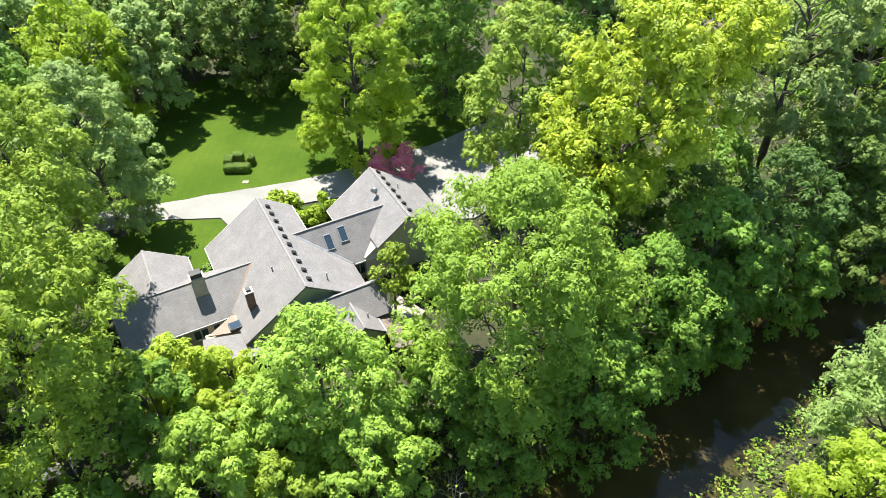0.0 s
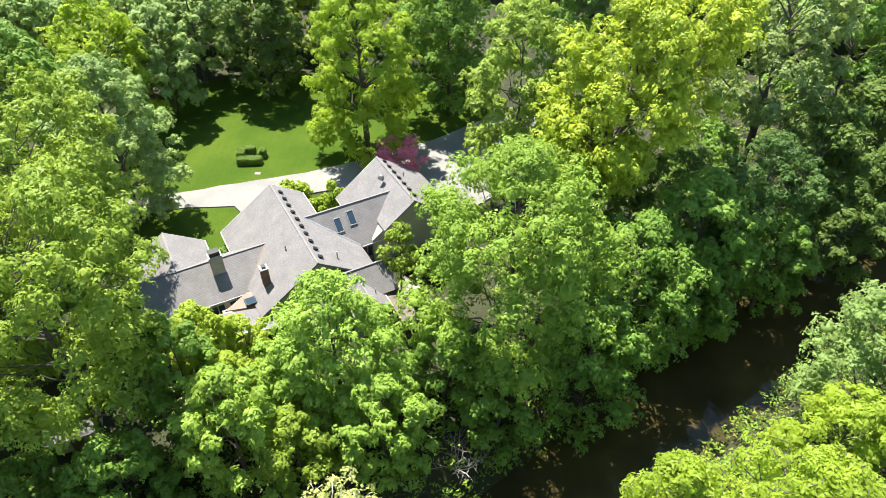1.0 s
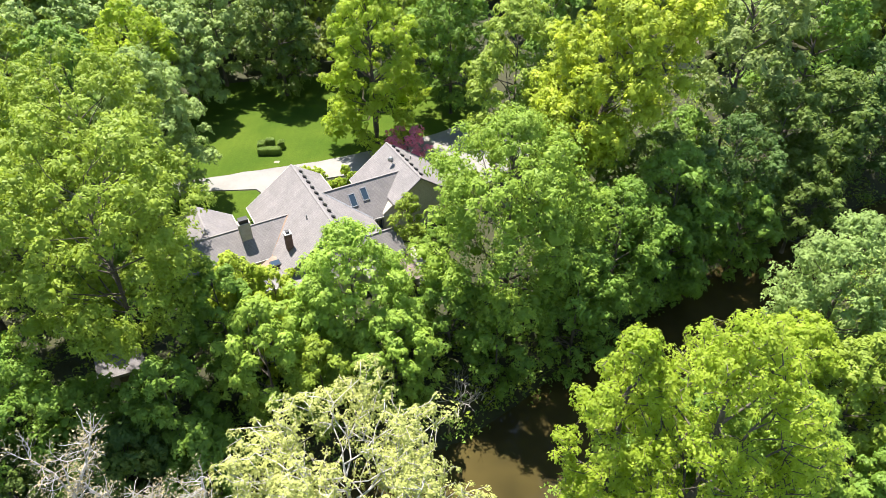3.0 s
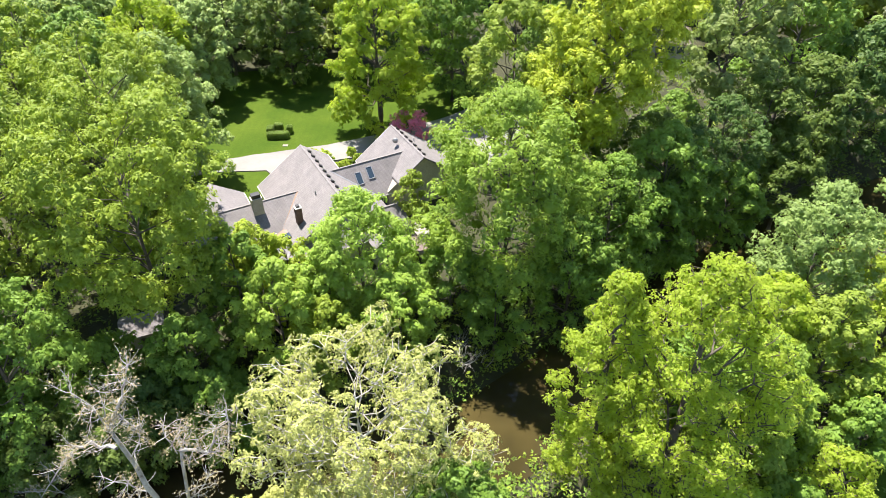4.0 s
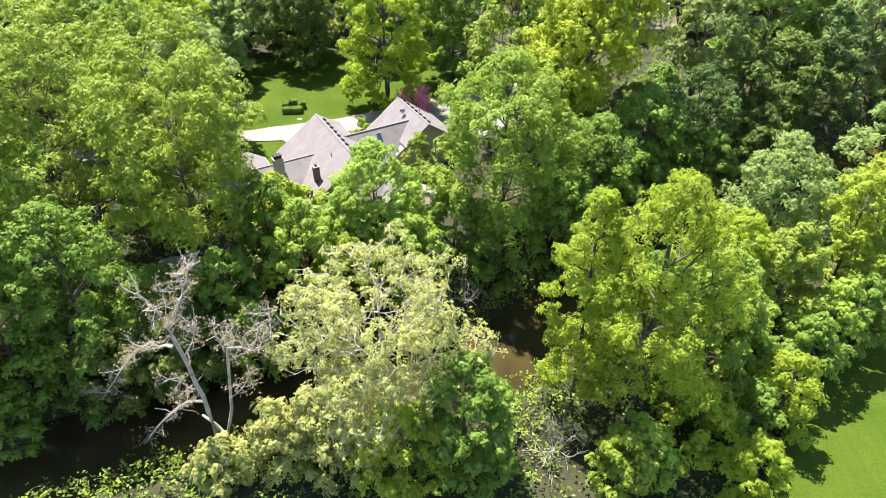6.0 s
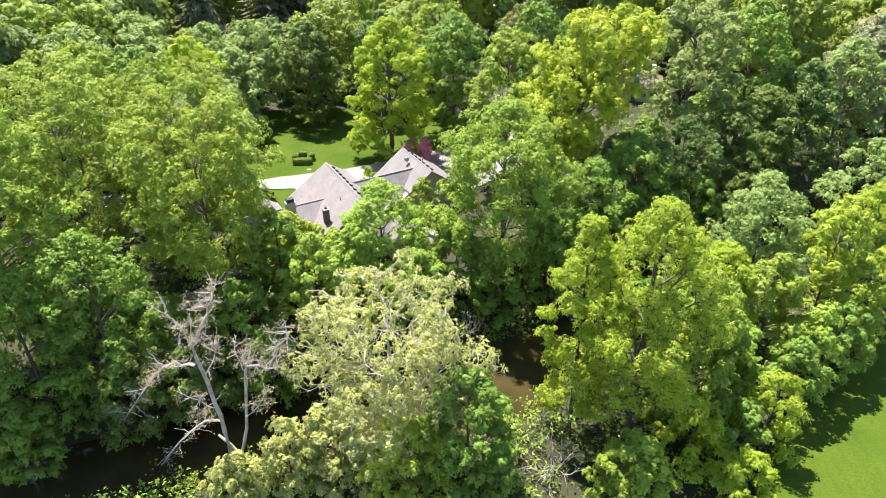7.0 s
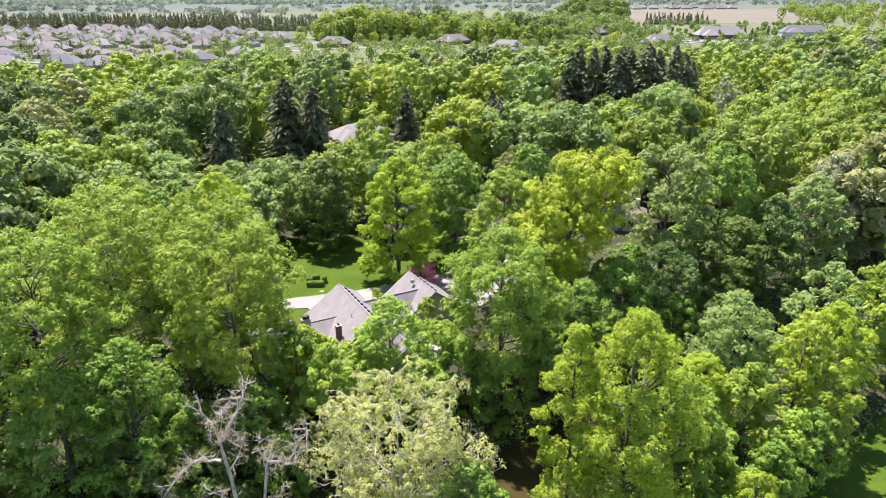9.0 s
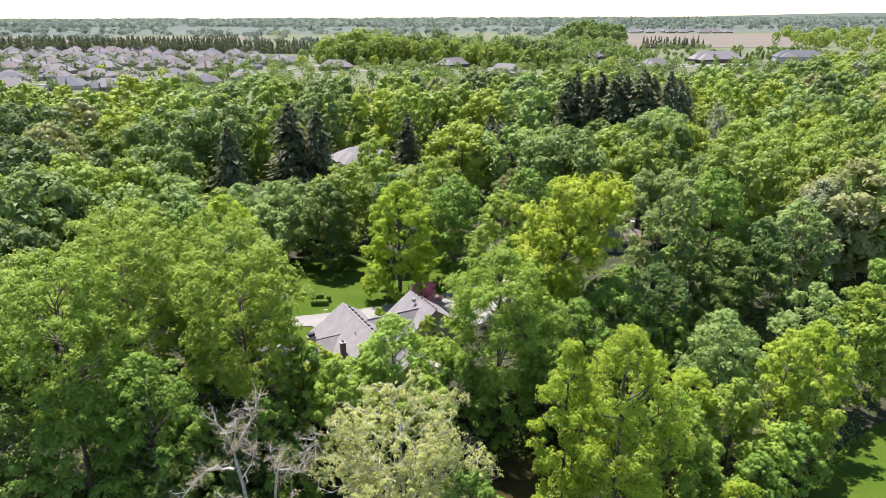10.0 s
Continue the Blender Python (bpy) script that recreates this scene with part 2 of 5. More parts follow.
def shingle_material(name, c1, c2, stain):
    """Asphalt shingles laid in courses; UV in metres, V up the slope."""
    m, nt, b = nodes_of(name)
    uv = nt.nodes.new("ShaderNodeUVMap")
    br = nt.nodes.new("ShaderNodeTexBrick")
    br.inputs["Scale"].default_value = 1.0
    br.inputs["Brick Width"].default_value, br.inputs["Row Height"].default_value = 0.32, 0.15
    br.inputs["Mortar Size"].default_value = 0.012
    br.inputs["Color1"].default_value, br.inputs["Color2"].default_value = (*c1, 1), (*c2, 1)
    br.inputs["Mortar"].default_value = (*[v * 0.72 for v in c1], 1)
    nt.links.new(uv.outputs[0], br.inputs["Vector"])
    n1 = noise_node(nt, 0.55, 5, 0.65, uv.outputs[0])
    st = nt.nodes.new("ShaderNodeMapping")
    st.inputs["Scale"].default_value = (2.2, 0.18, 1)
    nt.links.new(uv.outputs[0], st.inputs[0])
    n2 = noise_node(nt, 1.0, 4, 0.6, st.outputs[0])
    r1 = ramp_node(nt, n1.outputs[0], [(0.3, (0.82, 0.82, 0.82)), (0.7, (1.15, 1.13, 1.12))])
    r2 = ramp_node(nt, n2.outputs[0], [(0.5, (0, 0, 0)), (0.75, (1, 1, 1))])
    col = mix_rgb(nt, br.outputs[0], r1.outputs[0], 1.0, "MULTIPLY")
    half = nt.nodes.new("ShaderNodeMath")
    half.operation = "MULTIPLY"
    nt.links.new(r2.outputs[0], half.inputs[0])
    half.inputs[1].default_value = 0.4
    col = mix_rgb(nt, col, stain, half.outputs[0])
    nt.links.new(col, b.inputs["Base Color"])
    b.inputs["Roughness"].default_value = 0.85
    bump_to(nt, b, br.outputs["Fac"], -0.3, 0.015)
    return m


def pane_material():
    m, nt, b = nodes_of("window_glass")
    b.inputs["Base Color"].default_value = (0.03, 0.05, 0.07, 1)
    b.inputs["Roughness"].default_value = 0.04
    b.inputs["Specular IOR Level"].default_value = 0.8
    return m


def water_material():
    m, nt, b = nodes_of("river_water")
    tc = nt.nodes.new("ShaderNodeTexCoord")
    n0 = noise_node(nt, 0.12, 3, 0.5, tc.outputs["Object"])
    r = ramp_node(nt, n0.outputs[0], [(0.35, (0.036, 0.030, 0.012)), (0.7, (0.082, 0.064, 0.022))])
    nt.links.new(r.outputs[0], b.inputs["Base Color"])
    b.inputs["Roughness"].default_value = 0.05
    b.inputs["IOR"].default_value = 1.33
    n = noise_node(nt, 1.6, 3, 0.5, tc.outputs["Object"])
    bump_to(nt, b, n.outputs[0], 0.12, 0.05)
    return m


def random_tone(name, stops, rough=0.85, scale=3.0):
    """Tone chosen by the object's own random number."""
    m, nt, b = nodes_of(name)
    oi = nt.nodes.new("ShaderNodeObjectInfo")
    r = ramp_node(nt, oi.outputs["Random"], stops)
    tc = nt.nodes.new("ShaderNodeTexCoord")
    n = noise_node(nt, scale, 4, 0.6, tc.outputs["Object"])
    r2 = ramp_node(nt, n.outputs[0], [(0.3, (0.85, 0.85, 0.85)), (0.7, (1.12, 1.12, 1.12))])
    nt.links.new(mix_rgb(nt, r.outputs[0], r2.outputs[0], 1.0, "MULTIPLY"), b.inputs["Base Color"])
    b.inputs["Roughness"].default_value = rough
    return m


GRASS = grass_material()
SHINGLE = shingle_material("grey_shingle", (0.205, 0.193, 0.192), (0.235, 0.222, 0.22), (0.165, 0.148, 0.142))
SHINGLE_BROWN = shingle_material("brown_shingle", (0.13, 0.10, 0.085), (0.24, 0.19, 0.16), (0.09, 0.07, 0.055))
GLASS = pane_material()
WATER = water_material()
FAR_ROOF = random_tone("suburb_roof", [(0.0, (0.11, 0.115, 0.13)), (0.3, (0.165, 0.155, 0.155)), (0.55, (0.15, 0.125, 0.115)), (0.8, (0.2, 0.19, 0.19)), (1.0, (0.115, 0.1, 0.095))])
FAR_WALL = random_tone("suburb_wall", [(0.0, (0.44, 0.4, 0.344)), (0.4, (0.528, 0.512, 0.48)), (0.7, (0.288, 0.2, 0.152)), (1.0, (0.4, 0.376, 0.344))])

# ---------------------------------------------------------------- builders


def link_mesh(name, mesh, material, parent=None, label=""):
    if material is not None and not mesh.materials:
        mesh.materials.append(material)
    ob = new(name, mesh)
    if parent is not None:
        ob.parent = parent
    if label:
        ob["label"] = label
    return ob


def part(name, bm, material, parent=None, label="", smooth=False):
    me = bpy.data.meshes.new(name)
    bm.normal_update()
    bm.to_mesh(me)
    bm.free()
    if smooth:
        me.shade_smooth()
    return link_mesh(name, me, material, parent, label)


def thing(name, m, label, category, group="", kind=""):
    e = new(name)
    e.matrix_basis = m
    return tagged(e, label, category, group, kind)


def box(bm, x0, x1, y0, y1, z0, z1, m=None, bevel=0.0):
    r = bmesh.ops.create_cube(bm, size=1.0, matrix=(m or Matrix.Identity(4)) @ Matrix.Translation(((x0 + x1) / 2, (y0 + y1) / 2, (z0 + z1) / 2)) @ Matrix.Diagonal((abs(x1 - x0), abs(y1 - y0), abs(z1 - z0), 1)))
    if bevel:
        edges = list({e for v in r["verts"] for e in v.link_edges})
        bmesh.ops.bevel(bm, geom=edges, offset=bevel, segments=1, affect="EDGES")
    return bm


def box_part(name, dims, material, parent=None, label="", m=None, bevel=0.01):
    return part(name, box(bmesh.new(), *dims, m, bevel), material, parent, label)


def slab(pts, thick):
    """A sloping roof sheet with UV in metres: U level, V up the slope."""
    bm = bmesh.new()
    uvl = bm.loops.layers.uv.new("UVMap")
    P = [Vector(p) for p in pts]
    nrm = (P[1] - P[0]).cross(P[2] - P[1])
    if nrm.z < 0:
        P.reverse()
        nrm = -nrm
    nrm.normalize()
    u = Vector((0, 0, 1)).cross(nrm)
    u = u.normalized() if u.length > 1e-4 else Vector((1, 0, 0))
    v = nrm.cross(u)
    top = [bm.verts.new(p) for p in P]
    low = [bm.verts.new(p - nrm * thick) for p in P]
    faces = [bm.faces.new(top), bm.faces.new(low[::-1])]
    for i in range(len(P)):
        j = (i + 1) % len(P)
        faces.append(bm.faces.new((top[j], top[i], low[i], low[j])))
    for f in faces:
        for lp in f.loops:
            lp[uvl].uv = (lp.vert.co.dot(u), lp.vert.co.dot(v))
    return bm


def tube(V, Fc, pts, radii, sides=6):
    """Adds a tapered tube to vertex and face lists."""
    base = len(V)
    n = len(pts)
    for i in range(n):
        d = Vector(pts[min(i + 1, n - 1)]) - Vector(pts[max(i - 1, 0)])
        q = d.to_track_quat("Z", "Y") if d.length > 1e-6 else Vector((0, 0, 1)).to_track_quat("Z", "Y")
        for k in range(sides):
            a = 2 * math.pi * k / sides
            V.append(tuple(Vector(pts[i]) + q @ Vector((math.cos(a) * radii[i], math.sin(a) * radii[i], 0))))
    for i in range(n - 1):
        for k in range(sides):
            k2 = (k + 1) % sides
            Fc.append((base + i * sides + k, base + i * sides + k2, base + (i + 1) * sides + k2, base + (i + 1) * sides + k))
    Fc.append(tuple(base + (n - 1) * sides + k for k in range(sides)))


def mesh_from(name, V, Fc, smooth=True):
    me = bpy.data.meshes.new(name)
    me.from_pydata(V, [], Fc)
    if smooth:
        me.shade_smooth()
    return me


def unit(a):
    return a / np.maximum(np.linalg.norm(a, axis=1, keepdims=True), 1e-9)


def leaf_mesh(name, P, N, size, aspect, rng, vary=0.35, along=None, core=None):
    """One mesh of small pointed leaves at P facing N."""
    n = len(P)
    t = along if along is not None else rng.normal(size=(n, 3))
    t = t - N * np.sum(t * N, axis=1, keepdims=True)
    t = unit(t)
    b = np.cross(N, t)
    L = np.reshape(size, (-1, 1)) * (1 - vary + 2 * vary * rng.random((n, 1)))
    Wd = L * aspect * 1.2
    skew = rng.uniform(-0.2, 0.2, (n, 1))
    v = np.empty((n, 3, 3))
    v[:, 0] = P - t * L * (0.4 + skew) + b * Wd * 0.5
    v[:, 1] = P - t * L * (0.4 - skew) - b * Wd * 0.5
    v[:, 2] = P + t * L * 0.6 - N * L * 0.12
    v, f = v.reshape(-1, 3), np.arange(3 * n, dtype=np.int32)
    if core is not None:
        v, f = np.concatenate([v, core[0]]), np.concatenate([f, (core[1] + 3 * n).reshape(-1).astype(np.int32)])
    me = bpy.data.meshes.new(name)
    me.vertices.add(len(v))
    me.vertices.foreach_set("co", v.reshape(-1))
    me.loops.add(len(f))
    me.loops.foreach_set("vertex_index", f)
    me.polygons.add(len(f) // 3)
    me.polygons.foreach_set("loop_start", np.arange(0, len(f), 3, dtype=np.int32))
    me.polygons.foreach_set("use_smooth", np.arange(len(f) // 3) >= n)
    me.update(calc_edges=True)
    return me


def profile(s, kind):
    if kind == "tall":
        return np.clip(1 - np.abs(2 * s - 0.75) ** 2.4 / 1.25 ** 2.4, 0.04, 1) ** 0.6
    if kind == "spread":
        return np.clip(1 - np.abs(2 * s - 1.15) ** 2.2 / 1.15 ** 2.2, 0.04, 1) ** 0.55
    return np.clip(1 - np.abs(2 * s - 0.85) ** 2.3 / 1.15 ** 2.3, 0.04, 1) ** 0.55


def lobe_cores(rng, C, lr, flat=0.75, share=0.62):
    """Solid leaf-toned domes, open below, added inside a crown's lobes to block light."""
    bm = bmesh.new()
    bmesh.ops.create_icosphere(bm, subdivisions=1, radius=1.0)
    U = np.array([tuple(v.co) for v in bm.verts])
    F = np.array([[v.index for v in f.verts] for f in bm.faces if f.calc_center_median().z > -0.5])
    bm.free()
    V = C[:, None, :] + U[None] * (lr * share)[:, None, None] * np.array([1, 1, flat]) * rng.uniform(0.88, 1.1, (len(C), len(U), 1))
    return V.reshape(-1, 3), (F[None] + (np.arange(len(C)) * len(U))[:, None, None]).reshape(-1, 3)


def crown_lobes(rng, H, R, base, count, kind, plump=1.0, reach=(0.6, 1.06)):
    s = np.linspace(0.03, 1.0, count) ** 0.72
    s = np.clip(s + rng.normal(0, 0.03, count), 0.02, 1)
    ang = np.arange(count) * 2.39996 + rng.normal(0, 0.45, count)
    lr = R * rng.uniform(0.2, 0.36, count) * (1.1 - 0.3 * s) * plump
    lr = np.maximum(lr, 0.5)
    rad = np.maximum(profile(s, kind) * R * rng.uniform(*reach, count) - lr * 0.6, 0)
    z0, z1 = H * base, H
    z = z0 + s * (z1 - z0) - lr * 0.55 * s
    return np.stack([rad * np.cos(ang), rad * np.sin(ang), z], 1), lr


def crown_leaves(rng, C, lr, n, tuft=0.6, flat=0.75, up=0.75, rough=0.13, low=-0.45, apart=2.4):
    """Leaves in domed tufts set apart over the open side of every lobe; tufts inside another lobe are left out."""
    A, D, T = [], [], []
    for c, r in zip(C, lr):
        m = max(5, int(9.2 * r * r / (apart * tuft) ** 2))
        z = 1 - (np.arange(m) + rng.uniform(0.2, 0.8, m)) * (1 - low) / m
        a = np.arange(m) * 2.39996 + rng.uniform(0, 6.28) + rng.normal(0, 0.25, m)
        q = np.sqrt(np.maximum(1 - z * z, 0))
        d = np.stack([q * np.cos(a), q * np.sin(a), z], 1)
        p = c + d * np.array([1, 1, flat]) * r * rng.uniform(0.68, 1.2, (m, 1))
        gap = np.linalg.norm((p[:, None] - C[None]) / np.array([1, 1, flat]), axis=2) / lr[None]
        free = (gap < 0.7).sum(1) == 0
        A.append(p[free])
        D.append(d[free])
        T.append(tuft * rng.uniform(0.65, 1.3, free.sum()))
    A, D, T = np.concatenate(A), np.concatenate(D), np.concatenate(T)
    share = T ** 2 / (T ** 2).sum()
    return tuft_leaves(rng, A, D, T, np.maximum((share * n).astype(int), 3), up, rough)


def tuft_leaves(rng, A, D, T, count, up, rough):
    """A dome of leaves at each station A, leaning the way D, of radius T."""
    k = len(A)
    nd = unit(D * 0.7 + np.array([0, 0, up]) + rng.normal(size=(k, 3)) * 0.2)
    t1 = unit(np.cross(nd, rng.normal(size=(k, 3))))
    t2 = np.cross(nd, t1)
    j = np.repeat(np.arange(k), count)
    m = len(j)
    q = np.sqrt(rng.random((m, 1)))
    a = rng.random((m, 1)) * 2 * np.pi
    radial = t1[j] * np.cos(a) + t2[j] * np.sin(a)
    big = T[j][:, None] * (1 + 0.3 * np.sin(3 * a + j[:, None]))
    P = A[j] + radial * q * big - nd[j] * (0.85 * q * q * big) + rng.normal(size=(m, 3)) * 0.13 * T[j][:, None]
    N = unit(nd[j] + radial * q * 0.7 + rng.normal(size=(m, 3)) * rough)
    along = radial + np.array([0, 0, -0.3]) + rng.normal(size=(m, 3)) * 0.35
    return P, N, along


def inner_leaves(rng, n, C, lr, flat=0.75):
    """Large shaded leaf sprays deep inside the lobes, added to stop light coming through."""
    idx = rng.choice(len(C), n, p=lr ** 2 / (lr ** 2).sum())
    d = unit(rng.normal(size=(n, 3)))
    P = C[idx] + d * np.array([1, 1, flat]) * lr[idx][:, None] * rng.uniform(0.35, 0.58, (n, 1))
    return P, unit(d + rng.normal(size=(n, 3)) * 0.3), rng.normal(size=(n, 3)), 0.42 * lr[idx]


def tree_wood(rng, H, R, C, lr, trunk_r, fork, lean, limbs):
    """Trunk and limbs as two meshes."""
    V, Fc = [], []
    hz = H * fork
    tp = [(lean[0] * u * u * 1.0 + rng.normal(0, 0.06) * u, lean[1] * u * u + rng.normal(0, 0.06) * u, H * 0.8 * u - 0.4 * (1 - u)) for u in np.linspace(0, 1, 8)]
    tr = [trunk_r * (1.35 if i == 0 else 1.0) * (1 - 0.9 * u) + 0.02 for i, u in enumerate(np.linspace(0, 1, 8))]
    tube(V, Fc, tp, tr, 8)
    trunk = mesh_from("trunk", V, Fc)
    V, Fc = [], []
    order = rng.permutation(len(C))[:limbs]
    for i in order:
        e = Vector(C[i])
        z = max(hz, min(e.z - 0.35 * math.hypot(e.x, e.y) - 0.1 * H, H * 0.8))
        u = z / (H * 0.86)
        s = Vector((lean[0] * u * u, lean[1] * u * u, z))
        ln = (e - s).length
        bend = lambda k: Vector((rng.normal(0, k), rng.normal(0, k), rng.normal(0, k * 0.6))) * ln
        mid = s.lerp(e, 0.5) + bend(0.07) - Vector((0, 0, 0.05 * ln))
        pts = [s, s.lerp(mid, 0.55) + bend(0.04), mid, mid.lerp(e, 0.6) + bend(0.05), e + Vector((0, 0, lr[i] * 0.3))]
        r0 = max(trunk_r * 0.42 * (1 - 0.6 * u), 0.05)
        tube(V, Fc, pts, [r0, r0 * 0.75, r0 * 0.55, r0 * 0.38, 0.015], 5)
        for _ in range(3):
            d = Vector((rng.normal(), rng.normal(), rng.normal() * 0.5 + 0.5)).normalized() * lr[i] * 0.95
            b = mid.lerp(e, rng.uniform(0.3, 0.9))
            tube(V, Fc, [b, b + d * 0.5 + Vector((0, 0, 0.1)), b + d], [r0 * 0.3, r0 * 0.18, 0.008], 3)
    return trunk, mesh_from("branchwork", V, Fc)


def broadleaf(x, y, g, top, R, style, label, category="tree", kind="round", base=0.2, leaves=12000, size=0.36, lobes=46, seed=1,
              bark=None, limbs=None, lean=(0, 0), fork=0.3, name="tree", group="", spray=0.55, girth=1.0, inner=700, plump=1.0):
    rng = np.random.default_rng(seed)
    H = top - g
    C, lr = crown_lobes(rng, H, R, base, lobes, kind, plump)
    C[:, 0] += lean[0] * (C[:, 2] / H) ** 2
    C[:, 1] += lean[1] * (C[:, 2] / H) ** 2
    P, N, along = crown_leaves(rng, C, lr, leaves, spray)
    size = np.full(len(P), size)
    if inner:
        P2, N2, al2, s2 = inner_leaves(rng, inner, C, lr)
        P, N, along, size = np.concatenate([P, P2]), np.concatenate([N, N2]), np.concatenate([along, al2]), np.concatenate([size, s2])
    P[:, 2] = np.maximum(P[:, 2], 0.25)
    heart = lobe_cores(rng, C, lr, 0.7, 0.44) if inner else None
    t = thing(name, pose(x, y, g), label, category, group)
    trunk, limb = tree_wood(rng, H, R, C, lr, girth * (0.011 * H + 0.012 * R), fork, lean, limbs or max(lobes // 4, 8))
    link_mesh("trunk", trunk, bark or BARK, t)
    tagged(link_mesh("branchwork", limb, bark or BARK, t), kind="stuff")
    link_mesh("crown", leaf_mesh("crown", P, N, size, 0.62, rng, along=along, core=heart), LEAF[style], t)
    return t


def open_tree(x, y, g, top, R, style, label, kind="spread", base=0.2, sprays=1200, leaves=22, size=0.24, spray=0.42, lobes=26, seed=1,
              bark=None, trunk_r=0.35, crown_from=0.25, bend=(0, 0), plump=1.0, loose=1.0):
    """A tree with an open crown: every leaf spray hangs on its own twig, twigs join to limbs, limbs to the trunk."""
    rng = np.random.default_rng(seed)
    H = top - g
    C, lr = crown_lobes(rng, H, R, base, lobes, kind, plump)
    C[:, 0] += bend[0] * (C[:, 2] / H) ** 2
    C[:, 1] += bend[1] * (C[:, 2] / H) ** 2
    idx = rng.choice(len(C), sprays, p=lr ** 2.4 / (lr ** 2.4).sum())
    d = unit(rng.normal(size=(sprays, 3)) + np.array([0, 0, 0.25]))
    A = C[idx] + d * lr[idx][:, None] * np.array([1, 1, 0.85]) * loose * rng.uniform(0.25, 1.1, (sprays, 1)) ** 0.6
    A[:, 2] = np.clip(A[:, 2], 0.6, H)
    u = np.linspace(0, 1, 14)
    stem = np.stack([bend[0] * u * u * 0.7 + np.cumsum(rng.normal(0, 0.05, 14)) * u, bend[1] * u * u * 0.7 + np.cumsum(rng.normal(0, 0.05, 14)) * u, H * 0.82 * u - 0.4 * (1 - u)], 1)
    nodes = np.zeros((len(stem) + sprays * 8, 3))
    way = np.zeros(len(nodes))
    up = np.full(len(nodes), -1)
    n = len(stem)
    nodes[:n] = stem
    way[:n] = u * H * 0.35
    up[1:n] = np.arange(n - 1)
    first = int(crown_from * 13)
    for i in np.argsort(np.linalg.norm(A - np.array([0, 0, H * crown_from]), axis=1)):
        a = A[i]
        q = nodes[first:n]
        dist = np.linalg.norm(q - a, axis=1)
        cost = dist + 0.3 * way[first:n] + 1.1 * np.maximum(q[:, 2] - a[2] + 0.3 * dist, 0)
        k = first + int(np.argmin(cost))
        ln = float(np.linalg.norm(a - nodes[k]))
        steps = min(max(1, int(ln / 0.9)), 7)
        start, last = nodes[k].copy(), k
        for s in range(1, steps + 1):
            f = s / steps
            p = start + (a - start) * f + np.array([0, 0, -0.16 * ln * f * (1 - f)]) + (rng.normal(size=3) * 0.06 * ln if s < steps else 0)
            nodes[n], way[n], up[n] = p, way[last] + ln / steps, last
            last = n
            n += 1
    load = np.ones(n)
    for i in range(n - 1, 0, -1):
        if up[i] >= 0:
            load[up[i]] += load[i]
    rad = 0.016 + (trunk_r - 0.016) * (load / load[0]) ** 0.5
    V, Fc = [], []
    tube(V, Fc, [tuple(p) for p in stem], [r * (1.3 if i == 0 else 1.0) for i, r in enumerate(rad[:len(stem)])], 8)
    trunk = mesh_from("trunk", V, Fc)
    V, Fc = [], []
    for i in range(len(stem), n):
        k = up[i]
        tube(V, Fc, [tuple(nodes[k]), tuple(nodes[i])], [min(rad[k], rad[i] * 1.35), rad[i]], 5 if rad[i] > 0.07 else 3)
    t = thing("tree", pose(x, y, g), label, "tree")
    link_mesh("trunk", trunk, bark or BARK, t)
    tagged(link_mesh("branchwork", mesh_from("branchwork", V, Fc), bark or BARK, t), kind="stuff")
    P, N, along = tuft_leaves(rng, A, d, spray * rng.uniform(0.6, 1.3, sprays), np.maximum(rng.poisson(leaves, sprays), 3), 0.6, 0.28)
    link_mesh("crown", leaf_mesh("crown", P, N, size, 0.6, rng, along=along), LEAF[style], t)
    return t


def conifer_meshes(H, R, n, size, seed, base=0.06):
    rng = np.random.default_rng(seed)
    V, Fc = [], []
    tube(V, Fc, [(0, 0, -0.3), (0, 0, H * 0.5), (0, 0, H * 0.98)], [0.016 * H, 0.011 * H, 0.02], 6)
    trunk = mesh_from("trunk", V, Fc)
    per = 10
    k = n // per
    s = rng.random(k) ** 1.35
    lv = np.round(s * 26) / 26 + rng.normal(0, 0.006, k)
    ang = np.round(rng.random(k) * 13) / 13 * 2 * np.pi + lv * 40 + rng.normal(0, 0.08, k)
    reach = R * np.clip(1 - lv, 0, 1) ** 0.62 * rng.uniform(0.5, 1.1, k) * (0.8 + 0.25 * np.sin(ang * 3 + lv * 9)) + 0.15
    j = np.repeat(np.arange(k), per)
    q = np.tile(np.linspace(0.25, 1.05, per), k)
    rr = reach[j] * q
    z = H * (base + (1 - base) * lv[j]) - rr * 0.28 + 0.12 * rr * q
    a = ang[j] + rng.normal(0, 0.1, k * per)
    P = np.stack([rr * np.cos(a), rr * np.sin(a), z], 1) + rng.normal(size=(k * per, 3)) * 0.12
    along = np.stack([np.cos(a), np.sin(a), -0.35 + 0 * a], 1) + rng.normal(size=(k * per, 3)) * 0.35
    N = unit(np.stack([0.5 * np.cos(a), 0.5 * np.sin(a), 0.9 + 0 * a], 1) + rng.normal(size=(k * per, 3)) * 0.4)
    return trunk, leaf_mesh("crown", P, N, size, 0.4, rng, along=along)

# ---------------------------------------------------------------- ground and river
RIVER = [(130, 98), (90, 77), (62, 61), (46, 52), (34, 45), (25, 37.5), (15, 29), (8, 22.5), (1, 16.5), (-11, 12.5), (-24, 10), (-36, 5), (-60, -6), (-110, -26), (-190, -50)]
WATER_Z, RIVER_W = -5.0, 4.6


